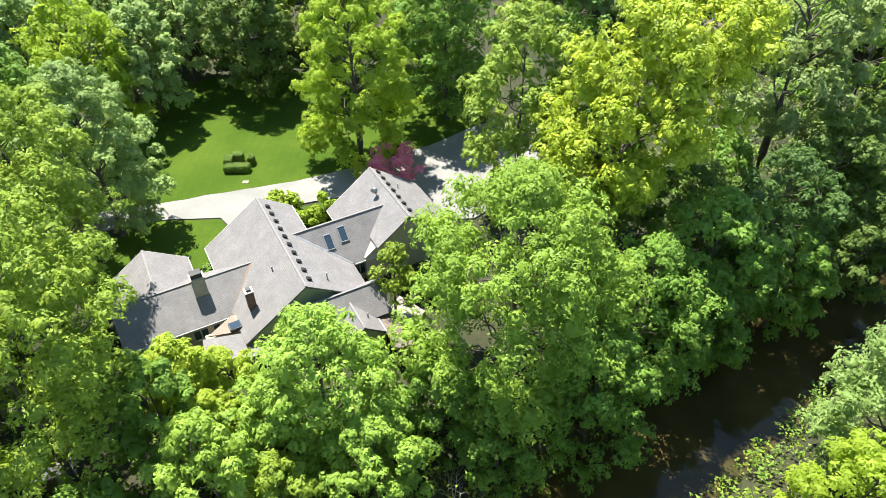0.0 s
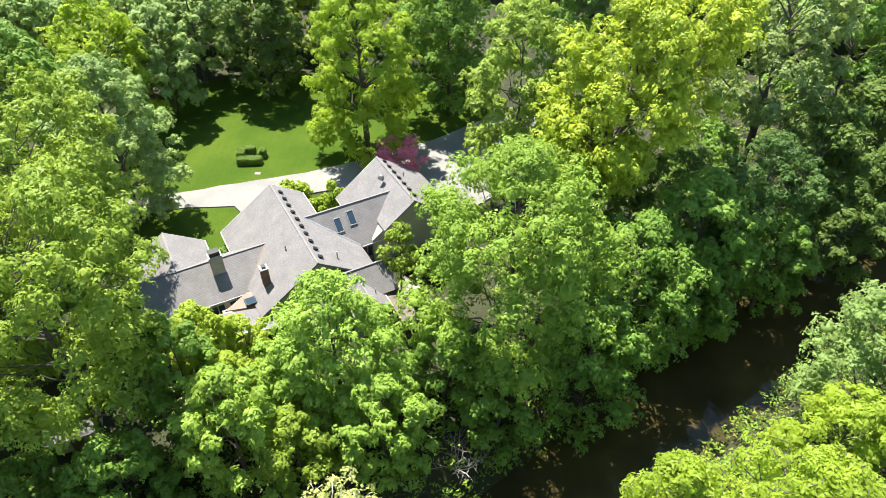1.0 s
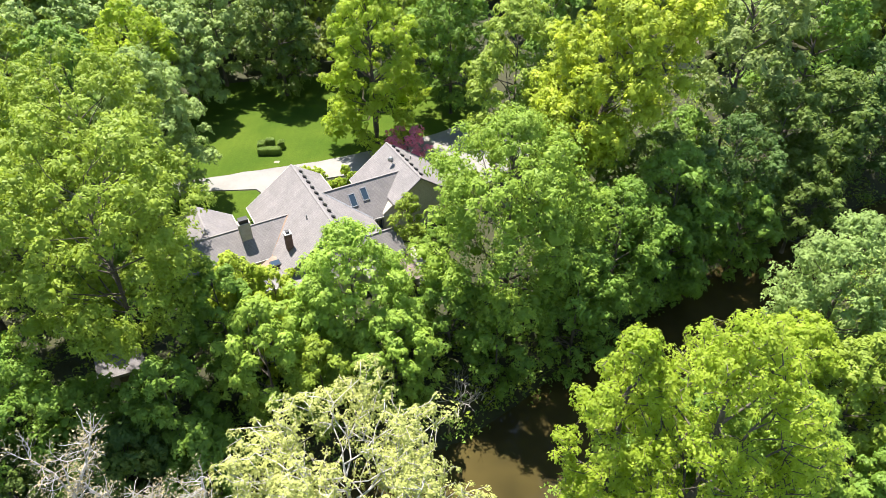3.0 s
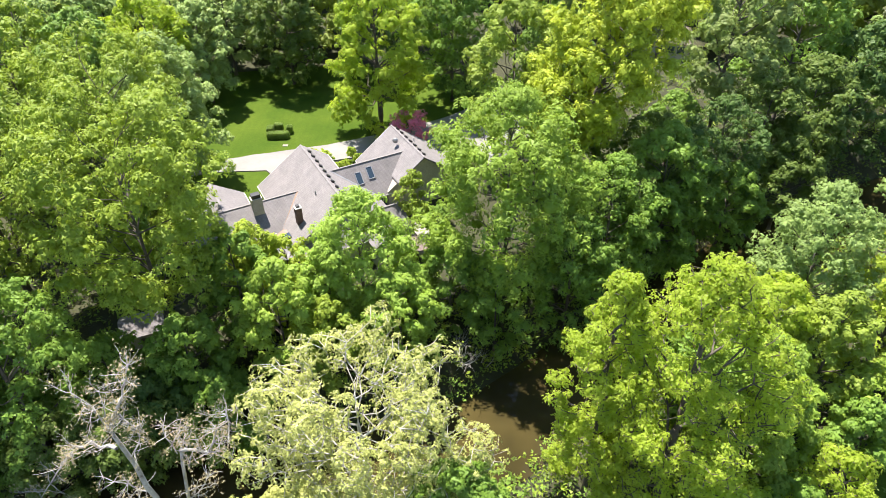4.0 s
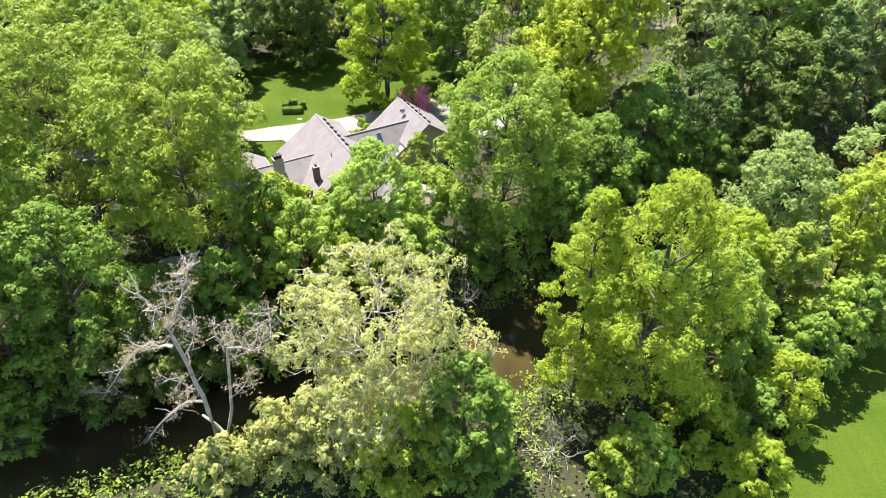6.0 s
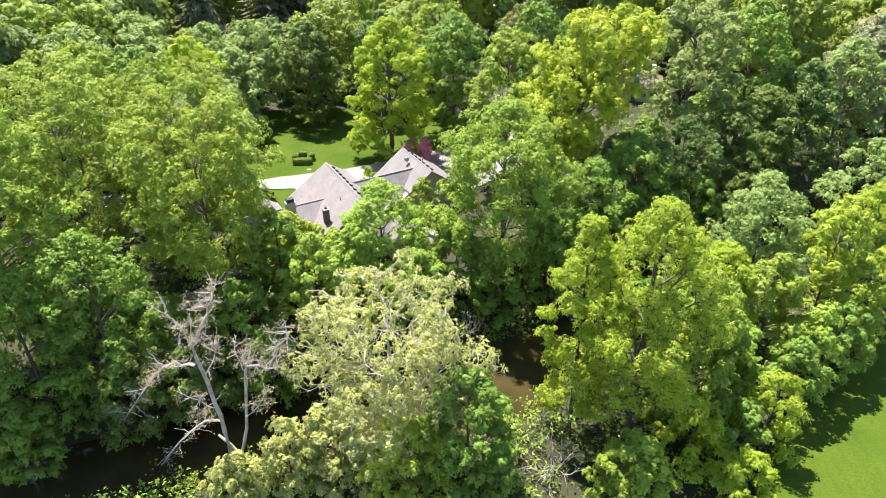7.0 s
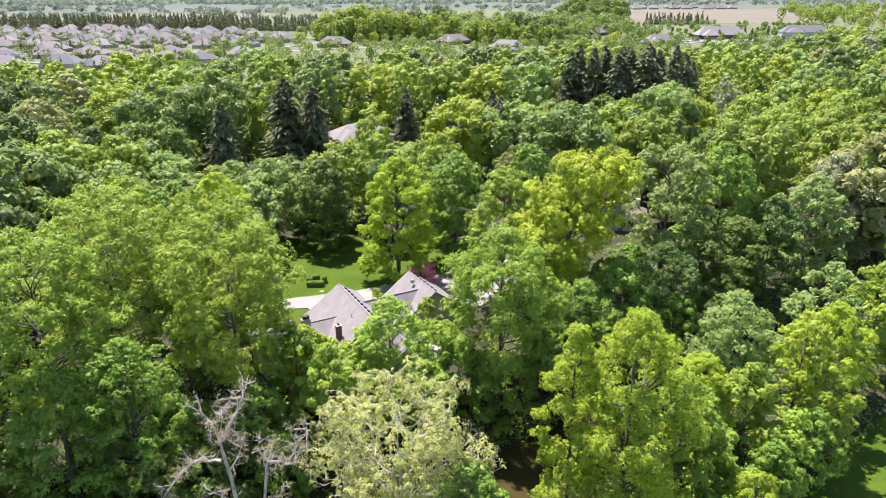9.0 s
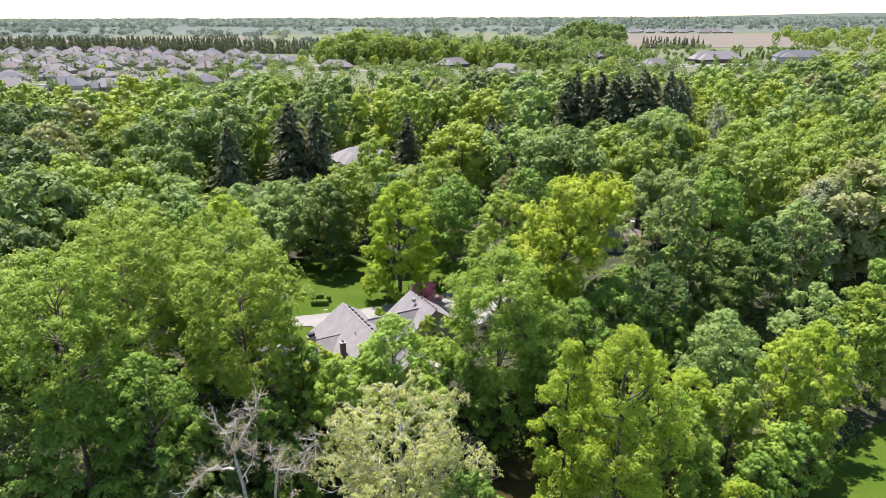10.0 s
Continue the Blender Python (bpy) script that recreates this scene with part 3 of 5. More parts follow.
def river_offset(x, y):
    """Distance to the river's middle line, and the side (1: the house's side)."""
    best = 1e9
    for (x0, y0), (x1, y1) in zip(RIVER, RIVER[1:]):
        dx, dy = x1 - x0, y1 - y0
        k = max(0.0, min(1.0, ((x - x0) * dx + (y - y0) * dy) / (dx * dx + dy * dy)))
        best = min(best, math.hypot(x - x0 - k * dx, y - y0 - k * dy))
    mid = float(np.interp(x, [p[0] for p in RIVER[::-1]], [p[1] for p in RIVER[::-1]]))
    return best, (1.0 if y > mid else -1.0)


def smooth01(v):
    v = max(0.0, min(1.0, v))
    return v * v * (3 - 2 * v)


def ground_z(x, y):
    d, side = river_offset(x, y)
    far = 0.0 if side > 0 else -3.0 + 3.0 * smooth01((d - 40) / 60)
    z = -6.2 + (far + 6.2) * smooth01((d - RIVER_W * 0.7) / (6.5 if side > 0 else 5.0))
    return z


def spaced(lo, hi, fine_lo, fine_hi, step, grow=1.22):
    out = [fine_lo + i * step for i in range(int((fine_hi - fine_lo) / step) + 1)]
    s = step
    while out[-1] < hi:
        s *= grow
        out.append(min(out[-1] + s, hi))
    s, low = step, [out[0]]
    while low[-1] > lo:
        s *= grow
        low.append(max(low[-1] - s, lo))
    return low[:0:-1] + out


gx, gy = spaced(-4700, 4700, -75, 110, 2.0), spaced(-600, 4850, -20, 100, 2.0)
gv = [(x, y, ground_z(x, y) + 0.12 * noise.noise((x * 0.15, y * 0.15, 0)) * (1 if abs(x) < 150 and y < 150 else 0) - 0.08) for y in gy for x in gx]
nx = len(gx)
gf = [(j * nx + i, j * nx + i + 1, (j + 1) * nx + i + 1, (j + 1) * nx + i) for j in range(len(gy) - 1) for i in range(nx - 1)]
ground_mesh = mesh_from("ground", gv, gf)
tagged(link_mesh("ground", ground_mesh, FLOOR), "leafy woodland ground sloping to the river banks", "ground", kind="structure")


def sheet(name, outline, material, label, category, lift=0.05, step=2.0, follow=True):
    """A flat patch of ground cover with an uneven edge, laid over the ground, with a skirt."""
    bm = bmesh.new()
    pts = []
    for (x0, y0), (x1, y1) in zip(outline, outline[1:] + outline[:1]):
        n = max(1, int(math.hypot(x1 - x0, y1 - y0) / step))
        for i in range(n):
            k = i / n
            x, y = x0 + (x1 - x0) * k, y0 + (y1 - y0) * k
            w = 0.12 * step
            pts.append((x + w * noise.noise((x * 0.9, y * 0.9, 3)), y + w * noise.noise((x * 0.9, y * 0.9, 7))))
    top = [bm.verts.new((x, y, (ground_z(x, y) if follow else 0) + lift)) for x, y in pts]
    low = [bm.verts.new((x, y, (ground_z(x, y) if follow else 0) - 0.3)) for x, y in pts]
    f = bm.faces.new(top)
    for i in range(len(top)):
        j = (i + 1) % len(top)
        bm.faces.new((top[j], top[i], low[i], low[j]))
    bmesh.ops.triangulate(bm, faces=[f])
    bmesh.ops.recalc_face_normals(bm, faces=bm.faces[:])
    return tagged(part(name, bm, material), label, category, kind="structure")


water_v = [(-230, -70, WATER_Z), (150, -70, WATER_Z), (150, 110, WATER_Z), (-230, 110, WATER_Z)]
tagged(link_mesh("water", mesh_from("water", water_v, [(0, 1, 2, 3)], False), WATER), "dark brown slow river water with sky reflections", "river", kind="structure")

DRIVE_FAR = [(-62, 52), (-48, 55.2), (-35.5, 59), (-21.8, 63.5), (-14, 67), (-6, 71.8), (0.7, 77.4), (9, 80.5)]
sheet("lawn_north", [(-52, 54.2), (-48, 55.3), (-35.5, 59.1), (-21.8, 63.6), (-14, 67.1), (-6, 71.9), (0.7, 77.5), (3, 83), (-6, 92), (-30, 92), (-46, 88), (-52, 74)], GRASS,
      "mown sunlit lawn beside the driveway, partly in tree shade", "lawn", 0.04)
sheet("lawn_west", [(-39, 54.2), (-34.5, 55.6), (-28.6, 56.0), (-27.3, 54.5), (-27.2, 50.5), (-28.5, 47), (-38, 43)], GRASS, "small mown lawn beside the house wall", "lawn", 0.045)
sheet("lawn_front", [(-20.5, 58.3), (-17, 59.8), (-13, 60.8), (-11, 59.5), (-9, 50), (-20, 46)], GRASS, "small mown lawn between the house wings", "lawn", 0.035)
sheet("lawn_south", [(18, -70), (23, -12), (25, 3), (29, 8.5), (33.5, 13), (39, 18.5), (44.5, 24), (54, 31.5), (74, 43.5), (110, 55), (110, -70)], GRASS, "mown lawn by the riverside trees", "lawn", 0.12)
sheet("driveway", DRIVE_FAR + [(11, 75), (7, 64), (0, 57), (-5, 56.5), (-9, 59.5), (-12, 61.2), (-17, 60.2), (-21.5, 58.4), (-24, 55.5), (-23.5, 53.2), (-26.4, 52.6), (-27.2, 54.6), (-28.6, 56.2), (-34.5, 55.9), (-47, 51.5), (-62, 48)],
      CONCRETE, "pale concrete driveway curving past the house", "driveway", 0.09)
sheet("patio", [(-9.3, 40.5), (-6.3, 39.2), (-4.6, 42.3), (-7.2, 44.2)], STONE, "sunlit pale stone patio beside the house", "patio", 0.35)

# ---------------------------------------------------------------- the house
HM = pose(-21.6, 50.44, 0, 0, 0, 30.9)
house = thing("house", HM, "sprawling grey shingled house with steep gables and skylights", "house")
SL = 0.68


def roof(name, pts, mat=SHINGLE, thick=0.16):
    return part(name, slab(pts, thick), mat, house)


def gable_block(name, x0, x1, y0, y1, zl, zr, zpeak, xp, material, axis="y"):
    """House body under a gable; the ridge runs along y (or along x)."""
    bm = bmesh.new()
    ring = [(x0, -2.5), (x1, -2.5), (x1, zr), (xp, zpeak), (x0, zl)]
    rows = []
    for y in (y0, y1):
        rows.append([bm.verts.new((a, y, z) if axis == "y" else (y, a, z)) for a, z in ring])
    bm.faces.new(rows[0])
    bm.faces.new(rows[1][::-1])
    for i in range(5):
        j = (i + 1) % 5
        bm.faces.new((rows[0][j], rows[0][i], rows[1][i], rows[1][j]))
    bmesh.ops.recalc_face_normals(bm, faces=bm.faces[:])
    return part(name, bm, material, house)


# wing A: tall main gable
za = lambda x: 7.0 - SL * abs(x)
roof("roof", [(0, 0.7, 7), (0, -13.9, 7), (-6.1, -13.9, za(6.1)), (-6.1, 0.7, za(6.1))])
roof("roof", [(0, 0.7, 7), (3.3, 0.7, za(3.3)), (3.3, -4.4, za(3.3)), (6.1, -7.6, za(6.1)), (6.1, -13.9, za(6.1)), (0, -13.9, 7)])
gable_block("wall", -5.6, 2.9, 0.2, -5.0, za(5.6) - 0.3, za(2.9) - 0.3, 6.7, 0, CREAM)
gable_block("wall", -5.6, 5.6, -5.0, -13.4, za(5.6) - 0.3, za(5.6) - 0.3, 6.7, 0, SIDING)
# wing C with its cross wing D
roof("roof", [(-15.6, -6.2, 5), (-2.7, -6.2, 5), (-2.7, -9.7, 2.62), (-15.6, -9.7, 2.62)])
roof("roof", [(-15.6, -6.2, 5), (-2.7, -6.2, 5), (-2.7, -2.7, 2.62), (-15.6, -2.7, 2.62)])
gable_block("wall", -9.3, -3.1, -15.2, -4.5, 2.45, 2.45, 4.75, -6.2, CREAM, "x")
roof("roof", [(-11.7, 0.5, 5.05), (-11.7, -6.2, 5.05), (-8.0, -6.2, 2.6), (-8.0, 0.5, 2.6)])
roof("roof", [(-11.7, 0.5, 5.05), (-11.7, -6.2, 5.05), (-15.4, -6.2, 2.6), (-15.4, 0.5, 2.6)])
gable_block("wall", -15.0, -8.4, 0.0, -6.0, 2.45, 2.45, 4.75, -11.7, CREAM)
# link AB with skylights
roof("roof", [(1.0, -5.4, 6), (11.6, -5.4, 6), (11.6, -8.8, 2.8), (1.0, -8.8, 2.8)])
roof("roof", [(1.6, -5.4, 6), (11.6, -5.4, 6), (11.6, -2.2, 3.0), (5.6, -2.2, 3.0)])
gable_block("wall", -8.3, -2.7, 2.0, 11.0, 2.7, 2.7, 5.7, -5.4, CREAM, "x")
# wing B
zb = lambda x: 6.8 - 0.72 * abs(x - 12.2)
roof("roof", [(12.2, 0.3, 6.8), (12.2, -9.3, 6.8), (8.6, -9.3, zb(8.6)), (8.6, -5.4, zb(8.6)), (6.9, -2.4, zb(6.9)), (6.9, 0.3, zb(6.9))])
roof("roof", [(12.2, 0.3, 6.8), (12.2, -9.3, 6.8), (17.5, -9.3, zb(17.5)), (17.5, 0.3, zb(17.5))])
gable_block("wall", 7.4, 17.0, -0.2, -8.8, zb(7.4) - 0.3, zb(17.0) - 0.3, 6.5, 12.2, CREAM)
# low ridge across the south gable, porch gable and covered walk
roof("roof", [(-2.2, -14.2, 5.0), (6.7, -14.2, 5.0), (6.7, -16.6, 3.0), (-2.2, -16.6, 3.0)])
roof("roof", [(2.6, -14.2, 5.0), (6.7, -14.2, 5.0), (6.7, -11.9, 3.0), (5.4, -11.9, 3.0)])
gable_block("wall", -16.2, -12.4, -1.8, 6.3, 2.85, 2.85, 4.65, -14.2, SIDING, "x")
roof("roof", [(3.3, -14.6, 4.3), (3.3, -18.4, 4.3), (5.2, -18.4, 2.85), (5.2, -14.6, 2.85)])
roof("roof", [(3.3, -14.6, 4.3), (3.3, -18.4, 4.3), (1.4, -18.4, 2.85), (1.4, -14.6, 2.85)])
gable_block("wall", 1.7, 4.9, -15.0, -18.1, 2.7, 2.7, 4.05, 3.3, SIDING)
part("walk_roof", slab([(5.2, -15.0, 2.75), (7.0, -15.0, 2.35), (7.0, -20.5, 2.3), (5.2, -20.5, 2.7)], 0.1), SHINGLE_BROWN, house, "brown weathered roof of the covered walk")
for px_, py_ in ((5.4, -20.3), (6.8, -20.3), (6.8, -17.6), (5.4, -17.6)):
    box_part("post", (px_ - 0.07, px_ + 0.07, py_ - 0.07, py_ + 0.07, -2.0, 2.5), DECK, house)
# low roofs south-west of the main gable
part("low_roof", slab([(-6.3, -10.0, 3.0), (-3.4, -11.2, 3.0), (-3.8, -12.7, 2.78), (-8.8, -11.3, 2.78)], 0.14), COPPER, house, "rust-brown low metal roof")
part("low_roof", slab([(-9.3, -11.4, 2.72), (-3.8, -12.9, 2.72), (-3.9, -15.4, 2.3), (-9.7, -13.9, 2.3)], 0.14), SHINGLE, house)
box_part("wall", (-9.0, -4.2, -13.4, -10.6, -2.5, 2.3), CREAM, house)
fr = part("roof_window", box(bmesh.new(), -6.9, -5.8, -11.9, -10.9, 2.7, 3.1, None, 0.03), DARK, house, "dark square flat-roof skylight")
box_part("pane", (-6.8, -5.9, -11.8, -11.0, 3.1, 3.12), GLASS, fr, "", None, 0)


# ridge boards, gutters, valley flashing
def strip(name, a, b, w, h, material, drop=0.0):
    a, b = Vector(a), Vector(b)
    d = b - a
    m = Matrix.Translation(a - Vector((0, 0, drop))) @ d.to_track_quat("X", "Z").to_matrix().to_4x4()
    return part(name, box(bmesh.new(), 0, d.length, -w / 2, w / 2, -h / 2, h / 2, m, min(w, h) * 0.2), material, house)


RIDGE = surface("ridge_shingle", (0.205, 0.192, 0.19), (0.25, 0.235, 0.23), 2, 0.9, fine=10)
for a, b in (((0, 0.7, 7.02), (0, -13.9, 7.02)), ((12.2, 0.3, 6.82), (12.2, -9.3, 6.82)), ((-15.6, -6.2, 5.02), (-2.9, -6.2, 5.02)), ((1.4, -5.4, 6.02), (11.2, -5.4, 6.02)),
             ((-11.7, 0.5, 5.07), (-11.7, -6.2, 5.07)), ((-2.2, -14.2, 5.02), (6.7, -14.2, 5.02)), ((3.3, -14.8, 4.32), (3.3, -18.4, 4.32))):
    strip("ridge_cap", a, b, 0.2, 0.05, RIDGE)
for a, b in (((-15.6, -9.76, 2.55), (-6.2, -9.76, 2.55)), ((6.2, -8.86, 2.74), (8.6, -8.86, 2.74)), ((-6.16, 0.7, 2.78), (-6.16, -3.2, 2.78)), ((-7.94, 0.5, 2.54), (-7.94, -3.0, 2.54)),
             ((6.84, 0.3, 2.92), (6.84, -2.4, 2.92)), ((3.36, 0.7, 4.68), (3.36, -4.2, 4.68)), ((-2.2, -16.66, 2.94), (1.3, -16.66, 2.94)), ((5.26, -16.6, 2.79), (5.26, -18.4, 2.79)), ((-9.7, -13.96, 2.26), (-3.9, -15.46, 2.26))):
    strip("gutter", a, b, 0.1, 0.11, TRIM)
for a, b in (((-2.95, -6.2, 5.03), (-6.15, -9.7, 2.72)), ((1.47, -5.4, 6.04), (6.1, -8.75, 2.9))):
    strip("valley_flashing", a, b, 0.26, 0.03, COPPER if a[0] < 0 else LEAD, -0.015)
for a, b in (((0, 0.75, 6.86), (-6.1, 0.75, 2.73)), ((0, 0.75, 6.86), (3.3, 0.75, 4.62)), ((-11.7, 0.55, 4.9), (-8.0, 0.55, 2.47)),
             ((12.2, 0.35, 6.66), (6.9, 0.35, 2.86))):
    strip("bargeboard", a, b, 0.06, 0.2, TRIM)


def vent_meshes():
    bm = bmesh.new()
    box(bm, -0.2, 0.2, -0.17, 0.17, 0.0, 0.16, None, 0.03)
    box(bm, -0.24, 0.24, -0.21, 0.21, 0.16, 0.2, None, 0.012)
    me = bpy.data.meshes.new("roof_vent")
    bm.to_mesh(me)
    bm.free()
    me.materials.append(DARK)
    return me


vent = vent_meshes()
for i in range(10):
    y = -0.9 - i * 1.32
    o = link_mesh("roof_vent", vent, None, house)
    o.matrix_basis = pose(0.55, y, za(0.55) + 0.0, 0, math.degrees(math.atan(SL)), 0)
for i in range(7):
    o = link_mesh("roof_vent", vent, None, house)
    o.matrix_basis = pose(12.75, -0.5 - i * 1.25, zb(12.75), 0, math.degrees(math.atan(0.72)), 0)


def skylight(x, y):
    """Framed skylight lying on the link's south slope."""
    z = 6 - (abs(y + 5.4)) * 3.2 / 3.4
    m = pose(x, y, z, math.degrees(math.atan(3.2 / 3.4)), 0, 0)
    bm = bmesh.new()
    for a in ((-0.42, -0.32, -0.8, 0.8), (0.32, 0.42, -0.8, 0.8), (-0.32, 0.32, 0.7, 0.8), (-0.32, 0.32, -0.8, -0.7)):
        box(bm, *a, -0.02, 0.12, None, 0.015)
    f = part("skylight", bm, LEAD, house, "blue-grey glazed roof skylight")
    f.matrix_basis = m
    p = box_part("pane", (-0.32, 0.32, -0.7, 0.7, 0.05, 0.08), GLASS, f, "", None, 0)
    return f


skylight(4.6, -6.75)
skylight(6.15, -6.5)


def wall_window(x, y, z, w, h, face):
    """A window with frame, sill and two panes on a wall that faces -y (turn 0) or another way."""
    m = pose(x, y, z, 0, 0, face)
    bm = bmesh.new()
    for a in ((-w / 2, -w / 2 + 0.07, 0, h), (w / 2 - 0.07, w / 2, 0, h), (-w / 2, w / 2, h - 0.07, h), (-w / 2, w / 2, 0, 0.07), (-0.03, 0.03, 0, h)):
        box(bm, a[0], a[1], -0.08, 0.02, a[2], a[3], None, 0.008)
    f = part("window", bm, TRIM, house)
    f.matrix_basis = m
    box_part("sill", (-w / 2 - 0.08, w / 2 + 0.08, -0.16, 0.0, -0.06, 0.0), TRIM, f)
    for s in (-1, 1):
        box_part("pane", (s * w / 4 - w / 4 + 0.06, s * w / 4 + w / 4 - 0.06, -0.045, -0.02, 0.05, h - 0.05), GLASS, f, "", None, 0)
    return f


for wx in (-13.6, -11.4, -9.2, -7.4):
    wall_window(wx, -9.3, 0.8, 1.4, 1.2, 0)
for wx in (6.9, 9.4):
    wall_window(wx, -8.3, 0.7, 1.1, 1.5, 0)
wall_window(3.3, -18.1, 0.6, 1.8, 1.6, 0)
wall_window(6.3, -14.2, 0.7, 1.5, 1.4, 90)
wall_window(-2.8, 0.2, 0.6, 1.6, 1.5, 180)

# chimneys, plumbing vents and a dish
ch = box_part("chimney", (-8.6, -7.4, -7.5, -6.6, 2.5, 6.15), CHIM, house, "beige rendered chimney with a black cap")
box_part("chimney_crown", (-8.66, -7.34, -7.56, -6.54, 6.15, 6.25), CHIM, ch, "", None, 0.03)
box_part("chimney_cap", (-8.5, -7.5, -7.42, -6.68, 6.25, 6.7), DARK, ch, "black metal cap")
ch = box_part("chimney", (-4.75, -4.05, -11.2, -10.45, 1.5, 5.9), CHIM_BRICK, house, "slender dark brick chimney")
box_part("chimney_crown", (-4.8, -4.0, -11.25, -10.4, 5.9, 6.0), TRIM, ch, "pale stone cap", None, 0.03)
box_part("flue", (-4.6, -4.2, -11.05, -10.6, 6.05, 6.2), DARK, ch)
for vx, vy, vh in ((2.4, -12.2, 0.75), (-1.7, -9.2, 0.45), (13.9, -3.0, 0.5), (4.3, -16.6, 0.3)):
    z = za(vx) if vx < 3 else (zb(vx) if vx > 9 else 3.7)
    V, Fc = [], []
    tube(V, Fc, [(vx, vy, z - 0.2), (vx, vy, z + vh), (vx, vy, z + vh + 0.03)], [0.07, 0.07, 0.05], 8)
    link_mesh("vent_pipe", mesh_from("vent_pipe", V, Fc), TRIM if vh > 0.6 else LEAD, house)
V, Fc = [], []
tube(V, Fc, [(11.2, -3.4, 6.0), (11.2, -3.4, 6.7), (11.05, -3.6, 6.75), (10.9, -3.75, 6.72)], [0.03, 0.03, 0.32, 0.36], 12)
link_mesh("satellite_dish", mesh_from("satellite_dish", V, Fc), LEAD, house)
# steps by the patio
for i in range(3):
    st = box_part("garden_step", (-6.6 + i * 0.25, -4.6 + i * 0.25, 38.3 - i * 0.42, 38.75 - i * 0.42, -1.6, 0.25 - i * 0.17), STONE, None, "", None, 0.02)
    tagged(st, "pale stone garden step below the patio", "step", "garden steps")

# shed roof under the trees on the west bank
shed = thing("shed", pose(-32.6, 24.2, ground_z(-32.6, 24.2), 0, 0, 25), "small grey-roofed shed half hidden under trees", "shed")
gable = box_part("wall", (-1.7, 1.7, -1.3, 1.3, -1.0, 1.9), CREAM, shed)
part("roof", slab([(-2.1, 0, 2.75), (2.1, 0, 2.75), (2.1, -1.8, 1.85), (-2.1, -1.8, 1.85)], 0.1), SHINGLE, shed)
part("roof", slab([(-2.1, 0, 2.75), (2.1, 0, 2.75), (2.1, 1.8, 1.85), (-2.1, 1.8, 1.85)], 0.1), SHINGLE, shed)
box_part("door", (-0.45, 0.45, -1.36, -1.3, -0.9, 1.1), DECK, shed)

# ---------------------------------------------------------------- garden hedge
def clipped_hedge():
    """Four clipped blocks round a small bed, open at one corner."""
    r = np.random.default_rng(5)
    t = thing("box_hedge", pose(-29.2, 66.5, 0, 0, 0, 5), "clipped box hedge round a small bed on the lawn", "hedge")
    for x0, x1, y0, y1, h in ((-1.75, 1.55, -1.55, -0.5, 1.0), (-1.85, -0.85, -0.5, 1.1, 1.25), (-0.85, 0.35, 0.55, 1.5, 1.35), (0.95, 1.75, 0.1, 1.15, 1.15)):
        n = int(620 * ((x1 - x0) * (y1 - y0) + 2 * h * (x1 - x0 + y1 - y0)) * 0.4)
        f = r.random((n, 3))
        side = r.integers(0, 6, n)
        f[side == 0, 0], f[side == 1, 0], f[side == 2, 1], f[side == 3, 1], f[side >= 4, 2] = 0, 1, 0, 1, 1
        lo, hi = np.array([x0, y0, 0.05]), np.array([x1, y1, h])
        mid = (lo + hi) / 2
        p = lo + f * (hi - lo)
        p = mid + (p - mid) * (1 - 0.16 * (np.abs(f - 0.5).sum(1, keepdims=True) - 0.5)) + r.normal(size=(n, 3)) * 0.05
        nd = unit(np.where(np.abs(f - 0.5) > 0.499, np.sign(f - 0.5), 0) + r.normal(size=(n, 3)) * 0.35 + np.array([0, 0, 0.15]))
        b = box(bmesh.new(), x0 + 0.1, x1 - 0.1, y0 + 0.1, y1 - 0.1, 0.0, h - 0.1)
        bmesh.ops.triangulate(b, faces=b.faces[:])
        b.verts.index_update()
        heart = np.array([tuple(v.co) for v in b.verts]), np.array([[v.index for v in fc.verts] for fc in b.faces])
        b.free()
        link_mesh("foliage", leaf_mesh("foliage", p, nd, 0.15, 0.65, r, core=heart), LEAF["hedge"], t)
    box_part("soil_bed", (-0.95, 1.4, -0.6, 1.0, -0.05, 0.06), SOIL, t)


clipped_hedge()
tagged(box_part("stepping_stone", (-28.05, -27.3, 62.95, 63.5, -0.1, 0.09), STONE), "flat pale stone set in the lawn", "stone")

